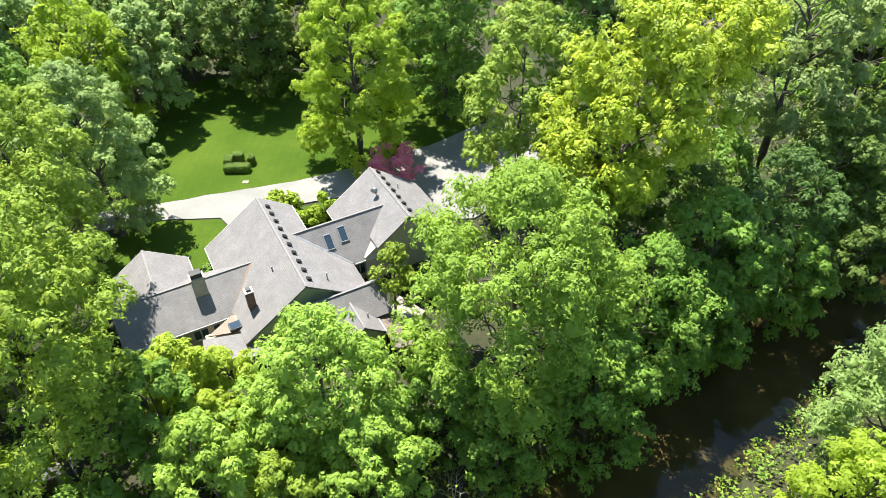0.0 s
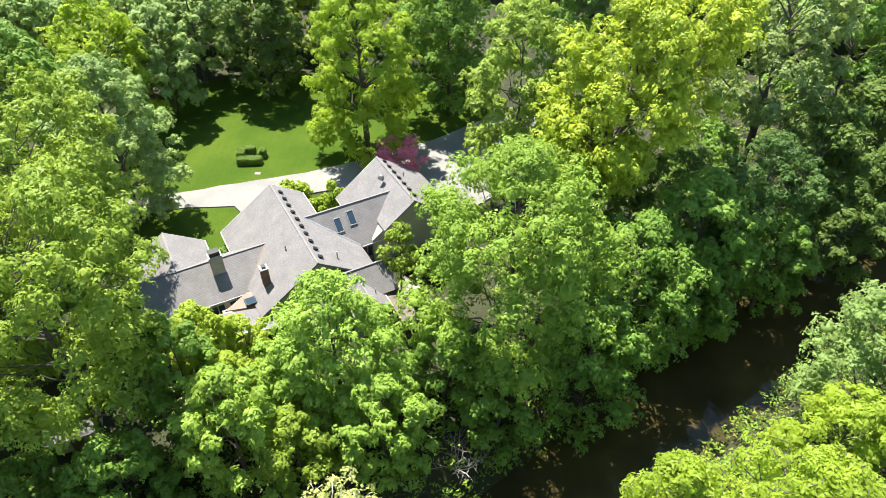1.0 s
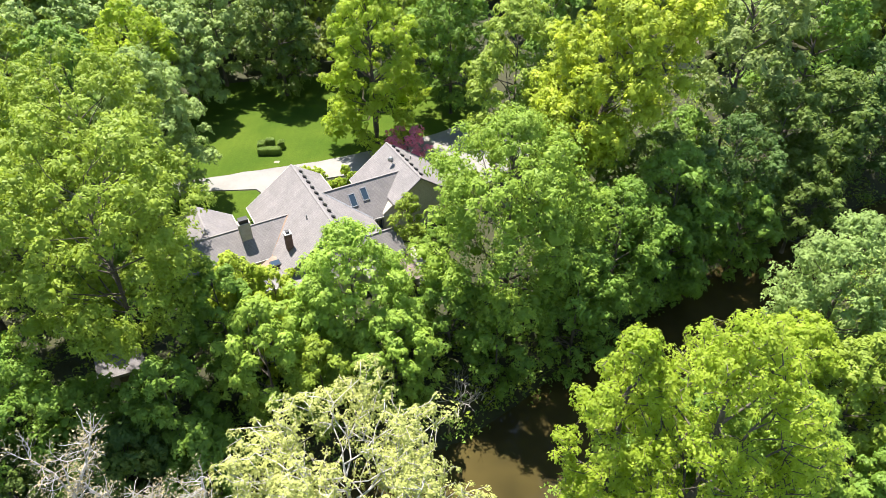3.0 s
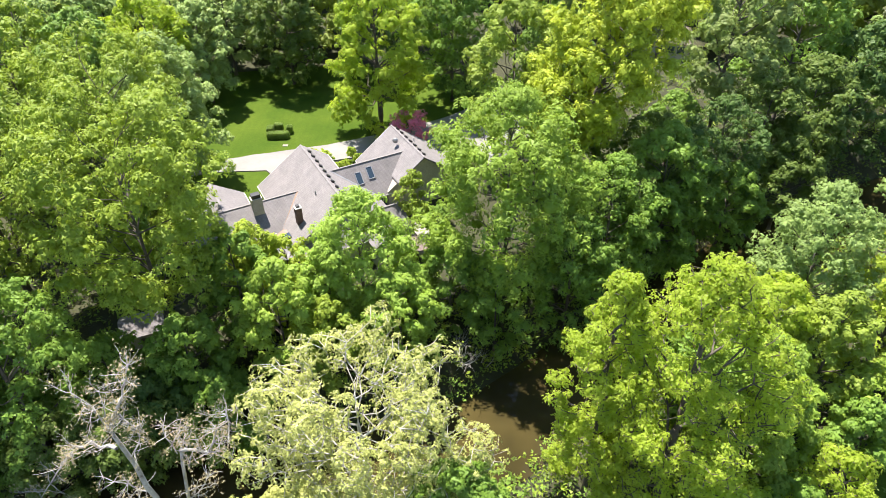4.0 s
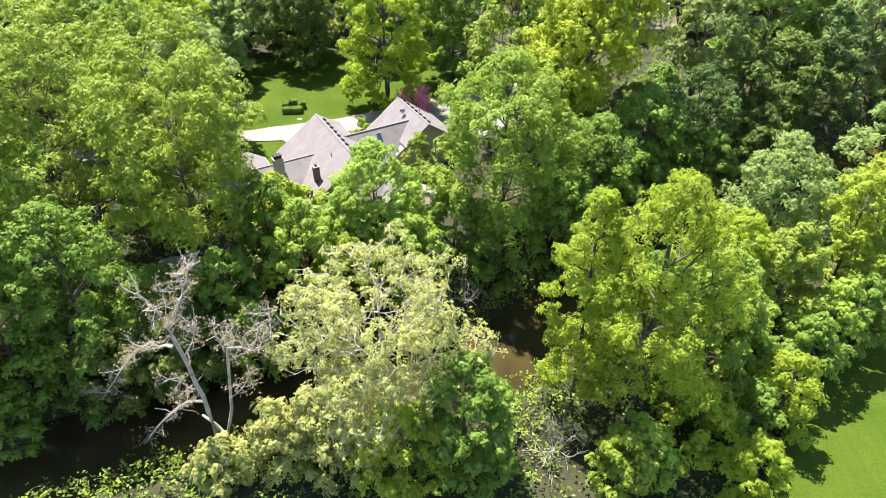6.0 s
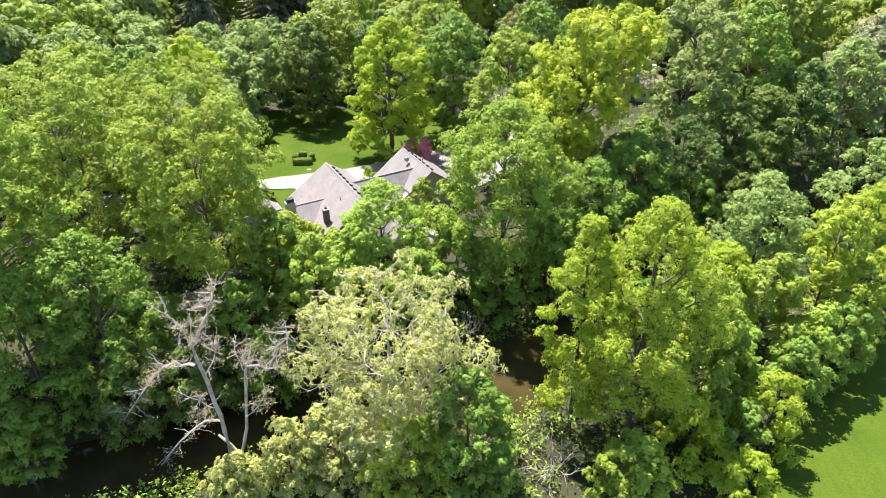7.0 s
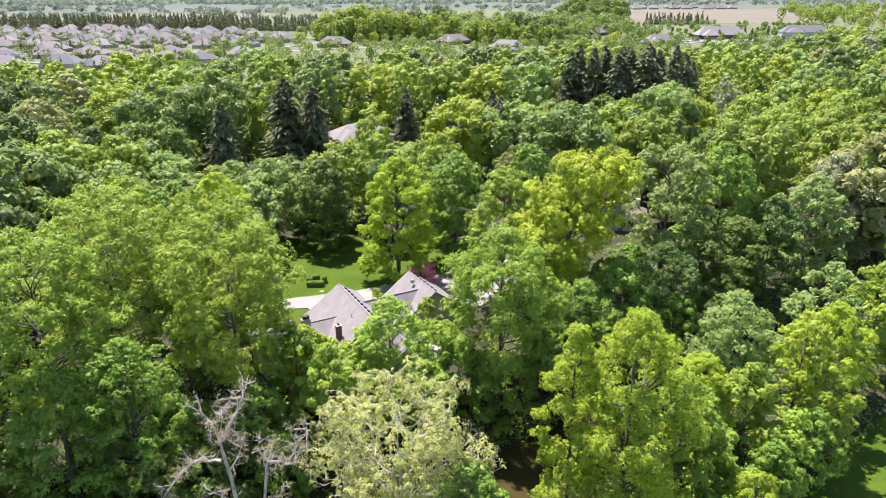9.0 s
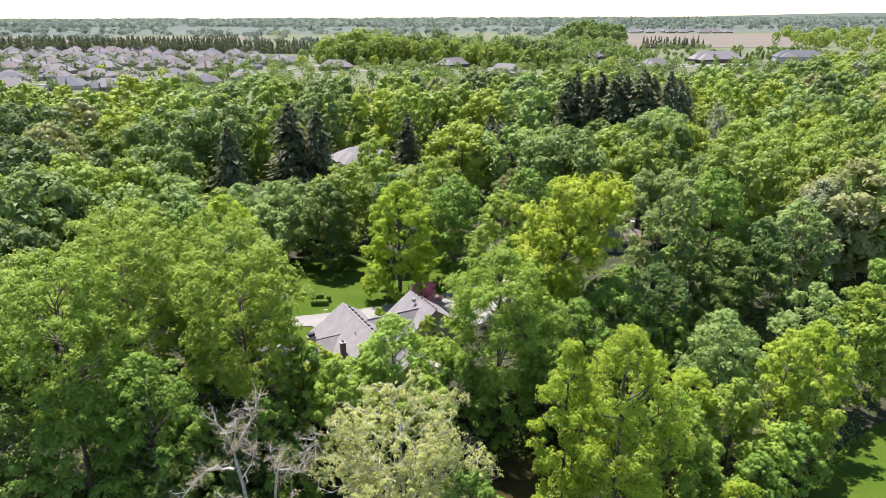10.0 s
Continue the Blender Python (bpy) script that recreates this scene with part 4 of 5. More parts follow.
# ---------------------------------------------------------------- trees near the river and the house
BIG = dict(leaves=43000, lobes=150, size=0.235, spray=0.42, plump=0.63, inner=1300)
MID = dict(leaves=12300, lobes=72, size=0.28, spray=0.44, plump=0.67, inner=500)
FINE = dict(MID, leaves=17500, lobes=92, size=0.235, spray=0.37)
SMALL = dict(leaves=7000, lobes=34, size=0.24, spray=0.34, inner=250, plump=0.85)
BACK = dict(leaves=9500, lobes=76, size=0.42, spray=0.6, plump=0.72, inner=500)
NEAR = [
    # x, y, ground, top, radius, leaf, shape, base, size class
    (3.0, 33.5, -1.0, 22.8, 9.2, "elm", "round", 0.16, BIG),
    (14.0, 36.5, -2.0, 14.5, 6.3, "green", "round", 0.04, FINE),
    (9.5, 30.0, -3.2, 11.5, 5.0, "green", "round", 0.03, FINE),
    (-2.5, 29.0, -1.5, 9.0, 4.2, "green", "round", 0.03, MID),
    (2.0, 26.0, -2.6, 7.5, 3.6, "green", "round", 0.03, SMALL),
    (-10.9, 27.0, -1.5, 15.9, 6.1, "mint", "round", 0.06, dict(FINE, leaves=25000, lobes=120)),
    (-13.6, 24.6, -1.5, 12.0, 3.8, "mint", "round", 0.05, FINE),
    (-7.0, 23.0, -2.2, 10.0, 4.2, "mint", "round", 0.04, FINE),
    (-17.4, 20.5, -2.0, 13.2, 4.2, "fresh", "tall", 0.05, MID),
    (-13.0, 20.5, -2.4, 9.0, 3.6, "lime2", "round", 0.05, SMALL),
    (-21.8, 28.2, -0.6, 11.4, 3.4, "yellow", "round", 0.06, FINE),
    (-18.8, 29.2, -0.6, 9.2, 3.4, "yellow", "round", 0.06, SMALL),
    (-22.4, 25.0, -1.0, 13.4, 3.5, "green", "round", 0.04, FINE),
    (-25.2, 31.8, 0.0, 6.8, 2.8, "fresh", "round", 0.04, SMALL),
    (-28.3, 21.8, -1.0, 27.2, 8.0, "lime2", "spread", 0.3, dict(BIG, girth=0.75)),
    (-36.9, 37.2, 0.0, 25.8, 7.9, "lime2", "spread", 0.14, BIG),
    (-38.5, 53.0, 0.0, 20.6, 6.4, "ash", "tall", 0.05, dict(BIG, leaves=48000)),
    (-36.5, 31.5, 0.0, 14.0, 4.4, "green", "round", 0.05, MID),
    (-39.5, 15.5, -2.0, 15.0, 5.2, "green", "round", 0.03, FINE),
    (-35.6, 10.6, -2.6, 19.0, 5.8, "green", "round", 0.06, FINE),
    (-42.0, 8.4, -3.0, 17.0, 5.6, "green", "round", 0.05, FINE),
    (-31.6, 16.0, -2.2, 8.0, 4.2, "green", "round", 0.03, FINE),
    (-25.0, 17.4, -2.0, 9.4, 4.0, "green", "round", 0.03, FINE),
    (-27.6, 13.8, -2.8, 5.4, 3.6, "dark", "round", 0.03, MID),
    (-46.0, 14.5, -1.0, 28.2, 8.2, "elm", "spread", 0.2, dict(BIG, leaves=36000)),
    (-44.6, 26.5, 0.0, 28.4, 8.2, "oak", "spread", 0.2, dict(BIG, leaves=40000)),
    (-52.0, 41.0, 0.0, 25.5, 8.0, "lime2", "spread", 0.14, BACK),
    (-49.0, 57.0, 0.0, 22.0, 6.8, "green", "round", 0.12, BACK),
    (-63.0, 66.5, 0.0, 22.6, 6.2, "ash", "spread", 0.12, BACK),
    (-58.5, 77.5, 0.0, 19.6, 5.4, "blue", "round", 0.1, BACK),
    (-59.0, 56.0, 0.0, 22.8, 7.0, "lime2", "spread", 0.12, BACK),
    (-47.5, 71.0, 0.0, 20.0, 6.6, "lime", "round", 0.1, BACK),
    (-62.0, 33.0, 0.0, 22.0, 8.0, "oak", "round", 0.12, BACK),
    (-53.0, 6.0, -1.5, 21.0, 7.6, "deep", "round", 0.06, BACK),
    (-46.5, 4.0, -3.2, 10.5, 5.0, "green", "round", 0.03, MID),
    (-1.0, 2.2, -3.4, 11.4, 4.6, "green", "round", 0.03, dict(FINE, leaves=26000)),
    (-41.8, 3.6, -3.8, 5.4, 3.8, "green", "round", 0.03, MID),
    (-12.5, 3.0, -3.3, 6.2, 4.4, "pale", "round", 0.03, MID),
    (-6.0, 1.0, -3.2, 6.8, 4.2, "yellow", "round", 0.03, MID),
    (-17.0, 2.6, -3.3, 4.8, 3.4, "pale", "round", 0.03, SMALL),
    (20.3, 11.0, -3.0, 15.6, 5.0, "elm", "tall", 0.05, FINE),
    (16.5, 14.5, -3.4, 12.0, 5.0, "green", "round", 0.03, MID),
    (12.0, 1.0, -3.2, 4.4, 3.0, "lime2", "round", 0.03, SMALL),
    (19.0, 4.5, -3.0, 6.4, 3.6, "lime", "round", 0.03, SMALL),
    (23.5, 6.0, -3.0, 5.2, 3.2, "green", "round", 0.03, SMALL),
    (14.0, 2.0, -3.0, 4.8, 3.2, "fresh", "round", 0.03, SMALL),
    (22.5, 0.5, -3.0, 4.6, 3.2, "lime", "round", 0.03, SMALL),
    (31.0, 12.5, -3.0, 7.0, 3.0, "green", "round", 0.03, SMALL),
    (37.5, 17.5, -3.0, 7.5, 3.2, "green", "round", 0.03, SMALL),
    (31.5, 28.0, -3.0, 16.8, 5.7, "blue", "round", 0.08, dict(FINE, leaves=24000, lobes=120, plump=0.8)),
    (37.8, 24.0, -3.0, 16.2, 4.8, "yellow", "tall", 0.06, MID),
    (30.0, 19.0, -3.0, 12.2, 4.6, "oak", "tall", 0.04, MID),
    (25.0, 20.5, -3.2, 13.0, 4.6, "lime", "tall", 0.04, MID),
    (23.5, 13.5, -3.0, 10.0, 4.2, "elm", "round", 0.03, MID),
    (33.8, 15.5, -3.0, 8.6, 3.8, "fresh", "round", 0.04, SMALL),
    (40.0, 21.0, -3.0, 10.5, 4.2, "lime2", "round", 0.04, SMALL),
    (44.0, 29.0, -3.0, 15.0, 5.4, "lime", "round", 0.06, MID),
    (47.0, 37.0, -3.0, 17.0, 6.0, "blue", "round", 0.06, MID),
    (55.0, 39.0, -3.0, 16.0, 6.0, "lime2", "round", 0.06, BACK),
    (66.0, 49.0, -2.6, 18.0, 6.6, "green", "round", 0.06, BACK),
    (20.5, 42.0, -1.0, 15.5, 6.0, "green", "round", 0.04, MID),
    # dark-leaved trees; their tone also paints in the deep shade behind the big tree
    (28.0, 48.0, -1.2, 15.5, 6.0, "dark", "round", 0.04, MID),
    (35.0, 54.0, -1.2, 16.5, 6.2, "deep", "round", 0.04, MID),
    (42.5, 59.0, -1.2, 16.0, 6.2, "deep", "round", 0.04, BACK),
    (50.5, 64.5, -1.2, 18.0, 6.6, "dark", "round", 0.04, BACK),
    (60.0, 71.0, -1.0, 20.0, 7.0, "blue", "round", 0.05, BACK),
    (10.6, 49.5, 0.0, 29.0, 8.3, "gold", "spread", 0.3, dict(BIG, leaves=56000, lobes=130, size=0.28, spray=0.5, plump=0.76, lean=(7.0, 0.0))),
    (4.5, 59.0, 0.0, 24.5, 6.8, "oak", "round", 0.12, dict(BACK, leaves=17000, size=0.36)),
    (21.0, 50.0, 0.0, 12.5, 5.4, "deep", "round", 0.05, MID),
    (25.0, 57.0, 0.0, 12.0, 5.0, "green", "round", 0.05, MID),
    (12.0, 54.5, 0.0, 17.5, 6.2, "green", "round", 0.1, BACK),
    (31.6, 62.0, 0.0, 27.0, 7.2, "sage", "spread", 0.28, dict(BACK, leaves=20000, size=0.36, girth=1.5)),
    (43.0, 69.0, 0.0, 26.0, 8.0, "green", "round", 0.12, BACK),
    (10.0, 78.0, 0.0, 24.0, 6.6, "green", "round", 0.1, BACK),
    (-14.2, 68.4, 0.0, 23.8, 7.2, "lime", "tall", 0.02, dict(BIG, leaves=42000, size=0.28, spray=0.5, girth=1.3)),
    (-4.0, 78.6, 0.0, 22.0, 7.4, "green", "round", 0.08, dict(BIG, leaves=26000, size=0.32, spray=0.55)),
    (-31.0, 84.5, 0.0, 19.0, 6.0, "deep", "round", 0.06, dict(BIG, leaves=22000, size=0.34, spray=0.58)),
    (-42.5, 77.0, 0.0, 16.5, 5.4, "ash", "round", 0.08, BACK),
    (-42.0, 88.0, 0.0, 18.5, 6.2, "ash", "round", 0.12, BACK),
    (-48.0, 82.0, 0.0, 19.5, 6.4, "blue", "round", 0.08, BACK),
    (-17.5, 88.0, 0.0, 20.0, 6.4, "dark", "round", 0.08, BACK),
    (-7.0, 94.0, 0.0, 22.5, 7.0, "lime2", "round", 0.08, BACK),
    (-18.6, 25.2, -1.0, 9.6, 2.8, "yellow", "tall", 0.05, SMALL),
    # two overhanging trees: deep tone partly paints the shaded side of the bank foliage
    (-28.6, 13.4, -4.0, 6.0, 5.2, "deep", "round", 0.0, dict(FINE, lean=(0.0, -3.0))),
    (-34.2, 10.6, -4.0, 6.2, 5.2, "deep", "round", 0.0, dict(FINE, lean=(0.5, -3.0))),
    (-21.6, 14.6, -3.6, 5.0, 4.0, "green", "round", 0.02, MID),
    (-21.8, 1.0, -3.4, 1.8, 3.0, "pale", "round", 0.02, SMALL),
    (20.6, 39.8, -2.8, 9.2, 4.4, "green", "round", 0.02, FINE),
    (29.2, 44.6, -2.8, 9.0, 4.6, "green", "round", 0.02, MID),
    (37.5, 49.4, -3.2, 9.8, 4.8, "deep", "round", 0.02, MID),
]
NAMES = {"lime2": "olive-green", "elm": "leaf-green", "green": "mid-green", "fresh": "fresh green", "mint": "cool fresh green", "yellow": "yellow-green", "lime": "lime-green", "blue": "grey-green", "dark": "dark green", "deep": "deep green", "ash": "pale grey-green", "oak": "yellowish mid-green",
         "pale": "pale cream-green", "gold": "bright golden-green", "sage": "greyish mid-green", "grey": "silvery"}
for i, (x, y, g, top, R, style, shape, base, size) in enumerate(NEAR):
    h = top - g
    spot = "beside the house" if math.hypot(x + 14, y - 46) < 19 else ("on the lawn's edge" if -50 < x < 4 and y > 62 else ("on the river bank" if river_offset(x, y)[0] < 13 else "among the woodland trees"))
    size_word = "tall" if h > 18 else ("mid-sized" if h > 10.5 else "low bushy")
    broadleaf(x, y, g, top, R, style, f"{size_word} broadleaf tree with {NAMES[style]} leaves, {spot}", "tree", shape, base, seed=100 + i,
              fork=0.22 if h > 18 else 0.12, **size)

# open-crowned trees on the near bank, a silvery one upstream
open_tree(-7.7, 5.6, -3.5, 17.6, 8.3, "pale", "tall sycamore with pale cream-green leaves and white limbs, by the river", "spread", 0.1, 2400, 27, 0.175, 0.37, 64, 135, BARK_PALE, 0.25, 0.2, plump=0.85, loose=1.25)
open_tree(14.2, 8.0, -3.0, 23.8, 6.4, "lime", "tall slender lime-green tree with dark trunk on the river bank", "tall", 0.12, 2200, 31, 0.195, 0.4, 64, 141, BARK, 0.36, 0.2, plump=0.85, loose=1.25)
open_tree(9.0, 9.4, -3.2, 21.6, 4.0, "lime", "slender lime-green tree with thin grey limbs on the river bank", "tall", 0.1, 1150, 32, 0.2, 0.42, 36, 142, BARK, 0.22, 0.15, loose=1.2)
open_tree(88.0, 197.0, 0.0, 22.0, 6.5, "grey", "bare pale tree just coming into leaf in the woods", "tall", 0.1, 420, 9, 0.5, 0.6, 30, 144, BARK_PALE, 0.4, 0.15)
open_tree(68.0, 79.0, -1.0, 21.5, 8.6, "grey", "tall silvery half-leafed tree with pale limbs by the river", "round", 0.1, 1100, 14, 0.42, 0.6, 44, 143, BARK_PALE, 0.36, 0.15, plump=0.85, loose=1.2)
open_tree(27.2, 7.8, -3.0, 6.6, 3.7, "lime", "low airy lime-green tree beside the mown lawn", "round", 0.05, 560, 18, 0.24, 0.38, 30, 145, BARK, 0.14, 0.1)

open_tree(-7.4, 41.6, -0.4, 9.4, 2.3, "lime2", "small airy yellow-green tree beside the patio", "round", 0.3, 300, 16, 0.22, 0.36, 22, 146, BARK, 0.12, 0.2)

# redbud in blossom by the drive, shrubs at the house front
broadleaf(-9.2, 61.8, 0, 6.2, 3.3, "pink", "small tree in deep pink blossom beside the driveway", "tree", "spread", 0.15, leaves=5200, lobes=30, size=0.22, seed=7, spray=0.3, inner=0)
for i, (x, y, top, R, st) in enumerate(((-16.6, 56.2, 3.9, 2.2, "lime"), (-22.0, 58.0, 2.3, 2.8, "yellow"), (-18.9, 54.6, 2.2, 1.6, "lime"), (-25.6, 43.6, 1.6, 1.0, "green"), (-27.0, 47.0, 1.3, 1.0, "green"), (-7.0, 46.4, 2.0, 1.5, "lime2"), (-4.2, 44.8, 2.4, 1.8, "green"))):
    broadleaf(x, y, 0, top, R, st, "rounded garden shrub by the house wall", "shrub", "round", 0.02, leaves=4500, lobes=14, size=0.24, seed=300 + i, name="shrub", group="garden shrubs", limbs=6, spray=0.25)


def bare_limb(V, Fc, rng, p, d, length, r, depth, tips):
    """A crooked bare limb that forks down to twigs."""
    pts, radii = [p], [r]
    q, way = Vector(p), Vector(d).normalized()
    n = 5
    for i in range(n):
        way = (way + Vector((rng.normal(0, 0.2), rng.normal(0, 0.2), rng.normal(0.03, 0.16)))).normalized()
        q = q + way * (length / n)
        pts.append(q.copy())
        radii.append(r * (1 - 0.62 * (i + 1) / n))
        if depth > 0 and i >= 1:
            for _ in range(2 if depth > 1 else 3):
                side = (way + Vector((rng.normal(0, 0.75), rng.normal(0, 0.75), rng.normal(0.15, 0.5)))).normalized()
                bare_limb(V, Fc, rng, q.copy(), side, length * rng.uniform(0.32, 0.55), radii[-1] * 0.55, depth - 1, tips)
    tips.append(q.copy())
    tube(V, Fc, pts, radii, 6 if r > 0.08 else 3)


# half-dead sycamore with white limbs
dead = thing("dead_tree", pose(-21.9, 4.6, -3.4) @ Matrix.Diagonal((1, 1, 0.94, 1)), "half-dead tree with bare white crooked limbs and few leaves", "tree")
rng = np.random.default_rng(12)


def crooked(points, r0, r1, sides=6):
    """A limb through rough stations (x, z), wandering in depth; its stations come back for the twigs."""
    out, dy = [], 0.0
    for (xa, za), (xb, zb) in zip(points, points[1:]):
        for u in (0, 0.5):
            dy += rng.normal(0, 0.12)
            out.append(Vector((xa + (xb - xa) * u + rng.normal(0, 0.07), dy, za + (zb - za) * u + rng.normal(0, 0.05))))
    out.append(Vector((points[-1][0], dy, points[-1][1])))
    tube(V, Fc, out, list(np.linspace(r0, r1, len(out))), sides)
    return out


V, Fc, tips = [], [], []
stem = crooked([(-1.6, -0.5), (-1.3, 5.1), (-1.6, 9), (-2.2, 13.5), (-2.3, 15.8), (-1.4, 17.6), (-0.4, 19.5)], 0.25, 0.08, 8)
stem2 = crooked([(-0.9, 0), (0.6, 5.2), (1.2, 10), (1.4, 12.4), (1.8, 13.5)], 0.16, 0.1, 8)
link_mesh("trunk", mesh_from("trunk", V, Fc), BARK_PALE, dead)
V, Fc = [], []
limbs_ = [stem[7:], stem2[5:]]
for pts_, ra, rb in (([(-0.4, 19.5), (0.3, 21.2), (1.0, 22.8)], 0.09, 0.02), ([(1.8, 13.5), (2.9, 13.8), (3.8, 13.3), (4.6, 13.5)], 0.13, 0.05), ([(3.8, 13.3), (4.7, 15.6), (5.8, 16.7), (5.8, 18)], 0.08, 0.02),
                     ([(-2.5, 13.5), (-3.8, 13.4), (-4.4, 13.8), (-5.5, 12.9), (-6.8, 11.6), (-7.9, 10), (-9.1, 8.2), (-10.6, 6.1)], 0.15, 0.03),
                     ([(-1.6, 6.4), (-3.1, 6.3), (-4.8, 4.7), (-7.2, 1.7), (-8.6, -0.4)], 0.13, 0.05), ([(-1.1, 17.6), (-0.2, 17.2), (-0.3, 15.5)], 0.06, 0.02),
                     ([(-2.4, 15.8), (-2.9, 17.9), (-3.9, 19.3)], 0.08, 0.02), ([(-2.2, 17), (-1.7, 20)], 0.07, 0.02), ([(-2.0, 12), (-0.9, 14), (-0.2, 16.2)], 0.07, 0.02), ([(1.6, 13), (1.2, 15), (1.4, 16.4)], 0.06, 0.02),
                     ([(0.9, 7), (2.2, 8.6), (3.2, 10.6)], 0.06, 0.02), ([(-1.5, 8.2), (-2.9, 9.4), (-4.2, 10.6)], 0.06, 0.02), ([(-0.6, 1.5), (-2.2, 4.2)], 0.2, 0.12)):
    limbs_.append(crooked(pts_, ra, rb, 6 if ra > 0.1 else 4))
for stations in limbs_[:-1]:
    for q in stations[1:]:
        for _ in range(4):
            d = Vector((rng.normal(0, 0.8), rng.normal(0, 0.8), rng.normal(0.35, 0.7)))
            bare_limb(V, Fc, rng, q.copy(), d, rng.uniform(0.5, 1.8), 0.035, int(rng.random() < 0.5), tips)
tagged(link_mesh("branchwork", mesh_from("branchwork", V, Fc), BARK_PALE, dead), kind="stuff")
tp = np.array([tuple(t) for t in tips])
tp = tp[rng.random(len(tp)) < 0.52]
P = np.repeat(tp, 3, axis=0) + rng.normal(size=(len(tp) * 3, 3)) * 0.16
link_mesh("crown", leaf_mesh("crown", P, unit(rng.normal(size=P.shape) + np.array([0, 0, 0.6])), 0.16, 0.6, rng), LEAF["brown"], dead, "sparse pinkish-brown leaves")
# bare grey brush piles on the banks
for i, (x, y, g, s, nb) in enumerate(((7.2, 5.2, -3.2, 3.6, 9), (-1.4, 23.6, -1.8, 2.6, 8), (0.2, 25.0, -3.6, 2.2, 7))):
    br = thing("brushwood", pose(x, y, g), "tangle of bare grey dead branches on the river bank", "brushwood", "dead branches")
    rng = np.random.default_rng(40 + i)
    V, Fc, tips = [], [], []
    for k in range(nb):
        a = rng.uniform(0, 6.28)
        bare_limb(V, Fc, rng, (rng.normal(0, 0.3), rng.normal(0, 0.3), -0.2), (math.cos(a), math.sin(a), rng.uniform(0.5, 1.6)), s, 0.06, 1, tips)
    tagged(link_mesh("branchwork", mesh_from("branchwork", V, Fc), BARK_PALE, br), kind="stuff")

# undergrowth on the banks and under the near trees
def rng_h(r):
    return float(r.random() ** 1.5) * 2.6


def undergrowth(n, seed):
    r = np.random.default_rng(seed)
    pts = []
    while len(pts) < n:
        x, y = r.uniform(-60, 82), r.uniform(-6, 94)
        d, side = river_offset(x, y)
        if d < 4.2 or (d > 13 and r.random() < 0.45) or (side > 0 and y > 34 and x < 2) or (y > 55 and x < 15) or (side < 0 and x > 24 and y < 1.0 * (x - 28) + 5.5):
            continue
        h = 0.2 + 1.6 * max(0.0, noise.noise((x * 0.35, y * 0.35, 4)) + 0.35) + (rng_h(r) if d < 12 else 0.0)
        pts.append((x, y, h))
    c = np.array(pts)
    gz = np.array([ground_z(x, y) for x, y, h in pts])
    j = np.repeat(np.arange(n), 9)
    P = np.stack([c[j, 0], c[j, 1], gz[j] + c[j, 2]], 1) + r.normal(size=(n * 9, 3)) * np.array([0.35, 0.35, 0.2])
    N = unit(np.array([0, 0, 0.9]) + r.normal(size=P.shape) * 0.5)
    me = leaf_mesh("undergrowth", P, N, 0.32, 0.6, r)
    for tn in ("green", "deep", "lime2"):
        me.materials.append(LEAF[tn])
    me.polygons.foreach_set("material_index", np.repeat(r.integers(0, 3, n), 9).astype(np.int32))
    return tagged(link_mesh("undergrowth", me, None), "low leafy undergrowth covering the river banks", "undergrowth", kind="stuff")


undergrowth(7000, 31)

# ---------------------------------------------------------------- woods behind the house
def archetype(seed, H, R, leaves, size, lobes, kind, base, plump):
    rng = np.random.default_rng(seed)
    C, lr = crown_lobes(rng, H, R, base, lobes, kind, plump, (0.84, 1.04))
    P, N, along = crown_leaves(rng, C, lr, leaves, size, up=0.4, rough=0.15, low=-0.55, apart=2.1)
    trunk, limb = tree_wood(rng, H, R, C, lr, 0.3, 0.25, (0, 0), 6)
    return trunk, P, N, along, lobe_cores(rng, C, lr, share=0.74)


def plant(meshes, mats, x, y, g, sx, sz, turn, label, category="tree", group="woods"):
    e = new("tree" if category == "tree" else "conifer")
    e.matrix_basis = Matrix.Translation((x, y, g)) @ Matrix.Rotation(turn, 4, "Z") @ Matrix.Diagonal((sx, sx, sz, 1))
    tagged(e, label, category, group)
    for nm, me, mt in zip(("trunk", "crown"), meshes, mats):
        link_mesh(nm, me, mt, e)
    return e


WOOD_NAMES = {"wood_olive": "olive-green", "wood_green": "mid-green", "wood_yellow": "yellow-green", "wood_dark": "dark green", "wood_grey": "grey-green",
              "wood_fresh": "fresh green", "wood_lime": "lime-green", "wood_bronze": "bronze-green"}
TONES = list(WOOD_NAMES)
MIDW = {}
KINDS = ("round", "round", "spread", "round", "spread", "round")
for i, k in enumerate(KINDS):
    tk, P, N, al, core = archetype(500 + i, 20, 9.0, 4700, 0.67, 58, k, 0.1, 0.92)
    base_mesh = leaf_mesh("crown", P, N, 0.68, 0.75, np.random.default_rng(i), along=al, core=core)
    for tone in TONES:
        me = base_mesh.copy()
        me.materials.append(LEAF[tone])
        MIDW[i, tone] = (tk, me)
FARW = [archetype(520 + i, 20, 8.4, 1450, 1.1, 36, k, 0.06, 1.08) for i, k in enumerate(("round", "spread", "round", "round", "spread"))]
CONI = [conifer_meshes(20, 7.0, 4300, 1.05, 600 + i, 0.03) for i in range(3)]
rng = np.random.default_rng(77)
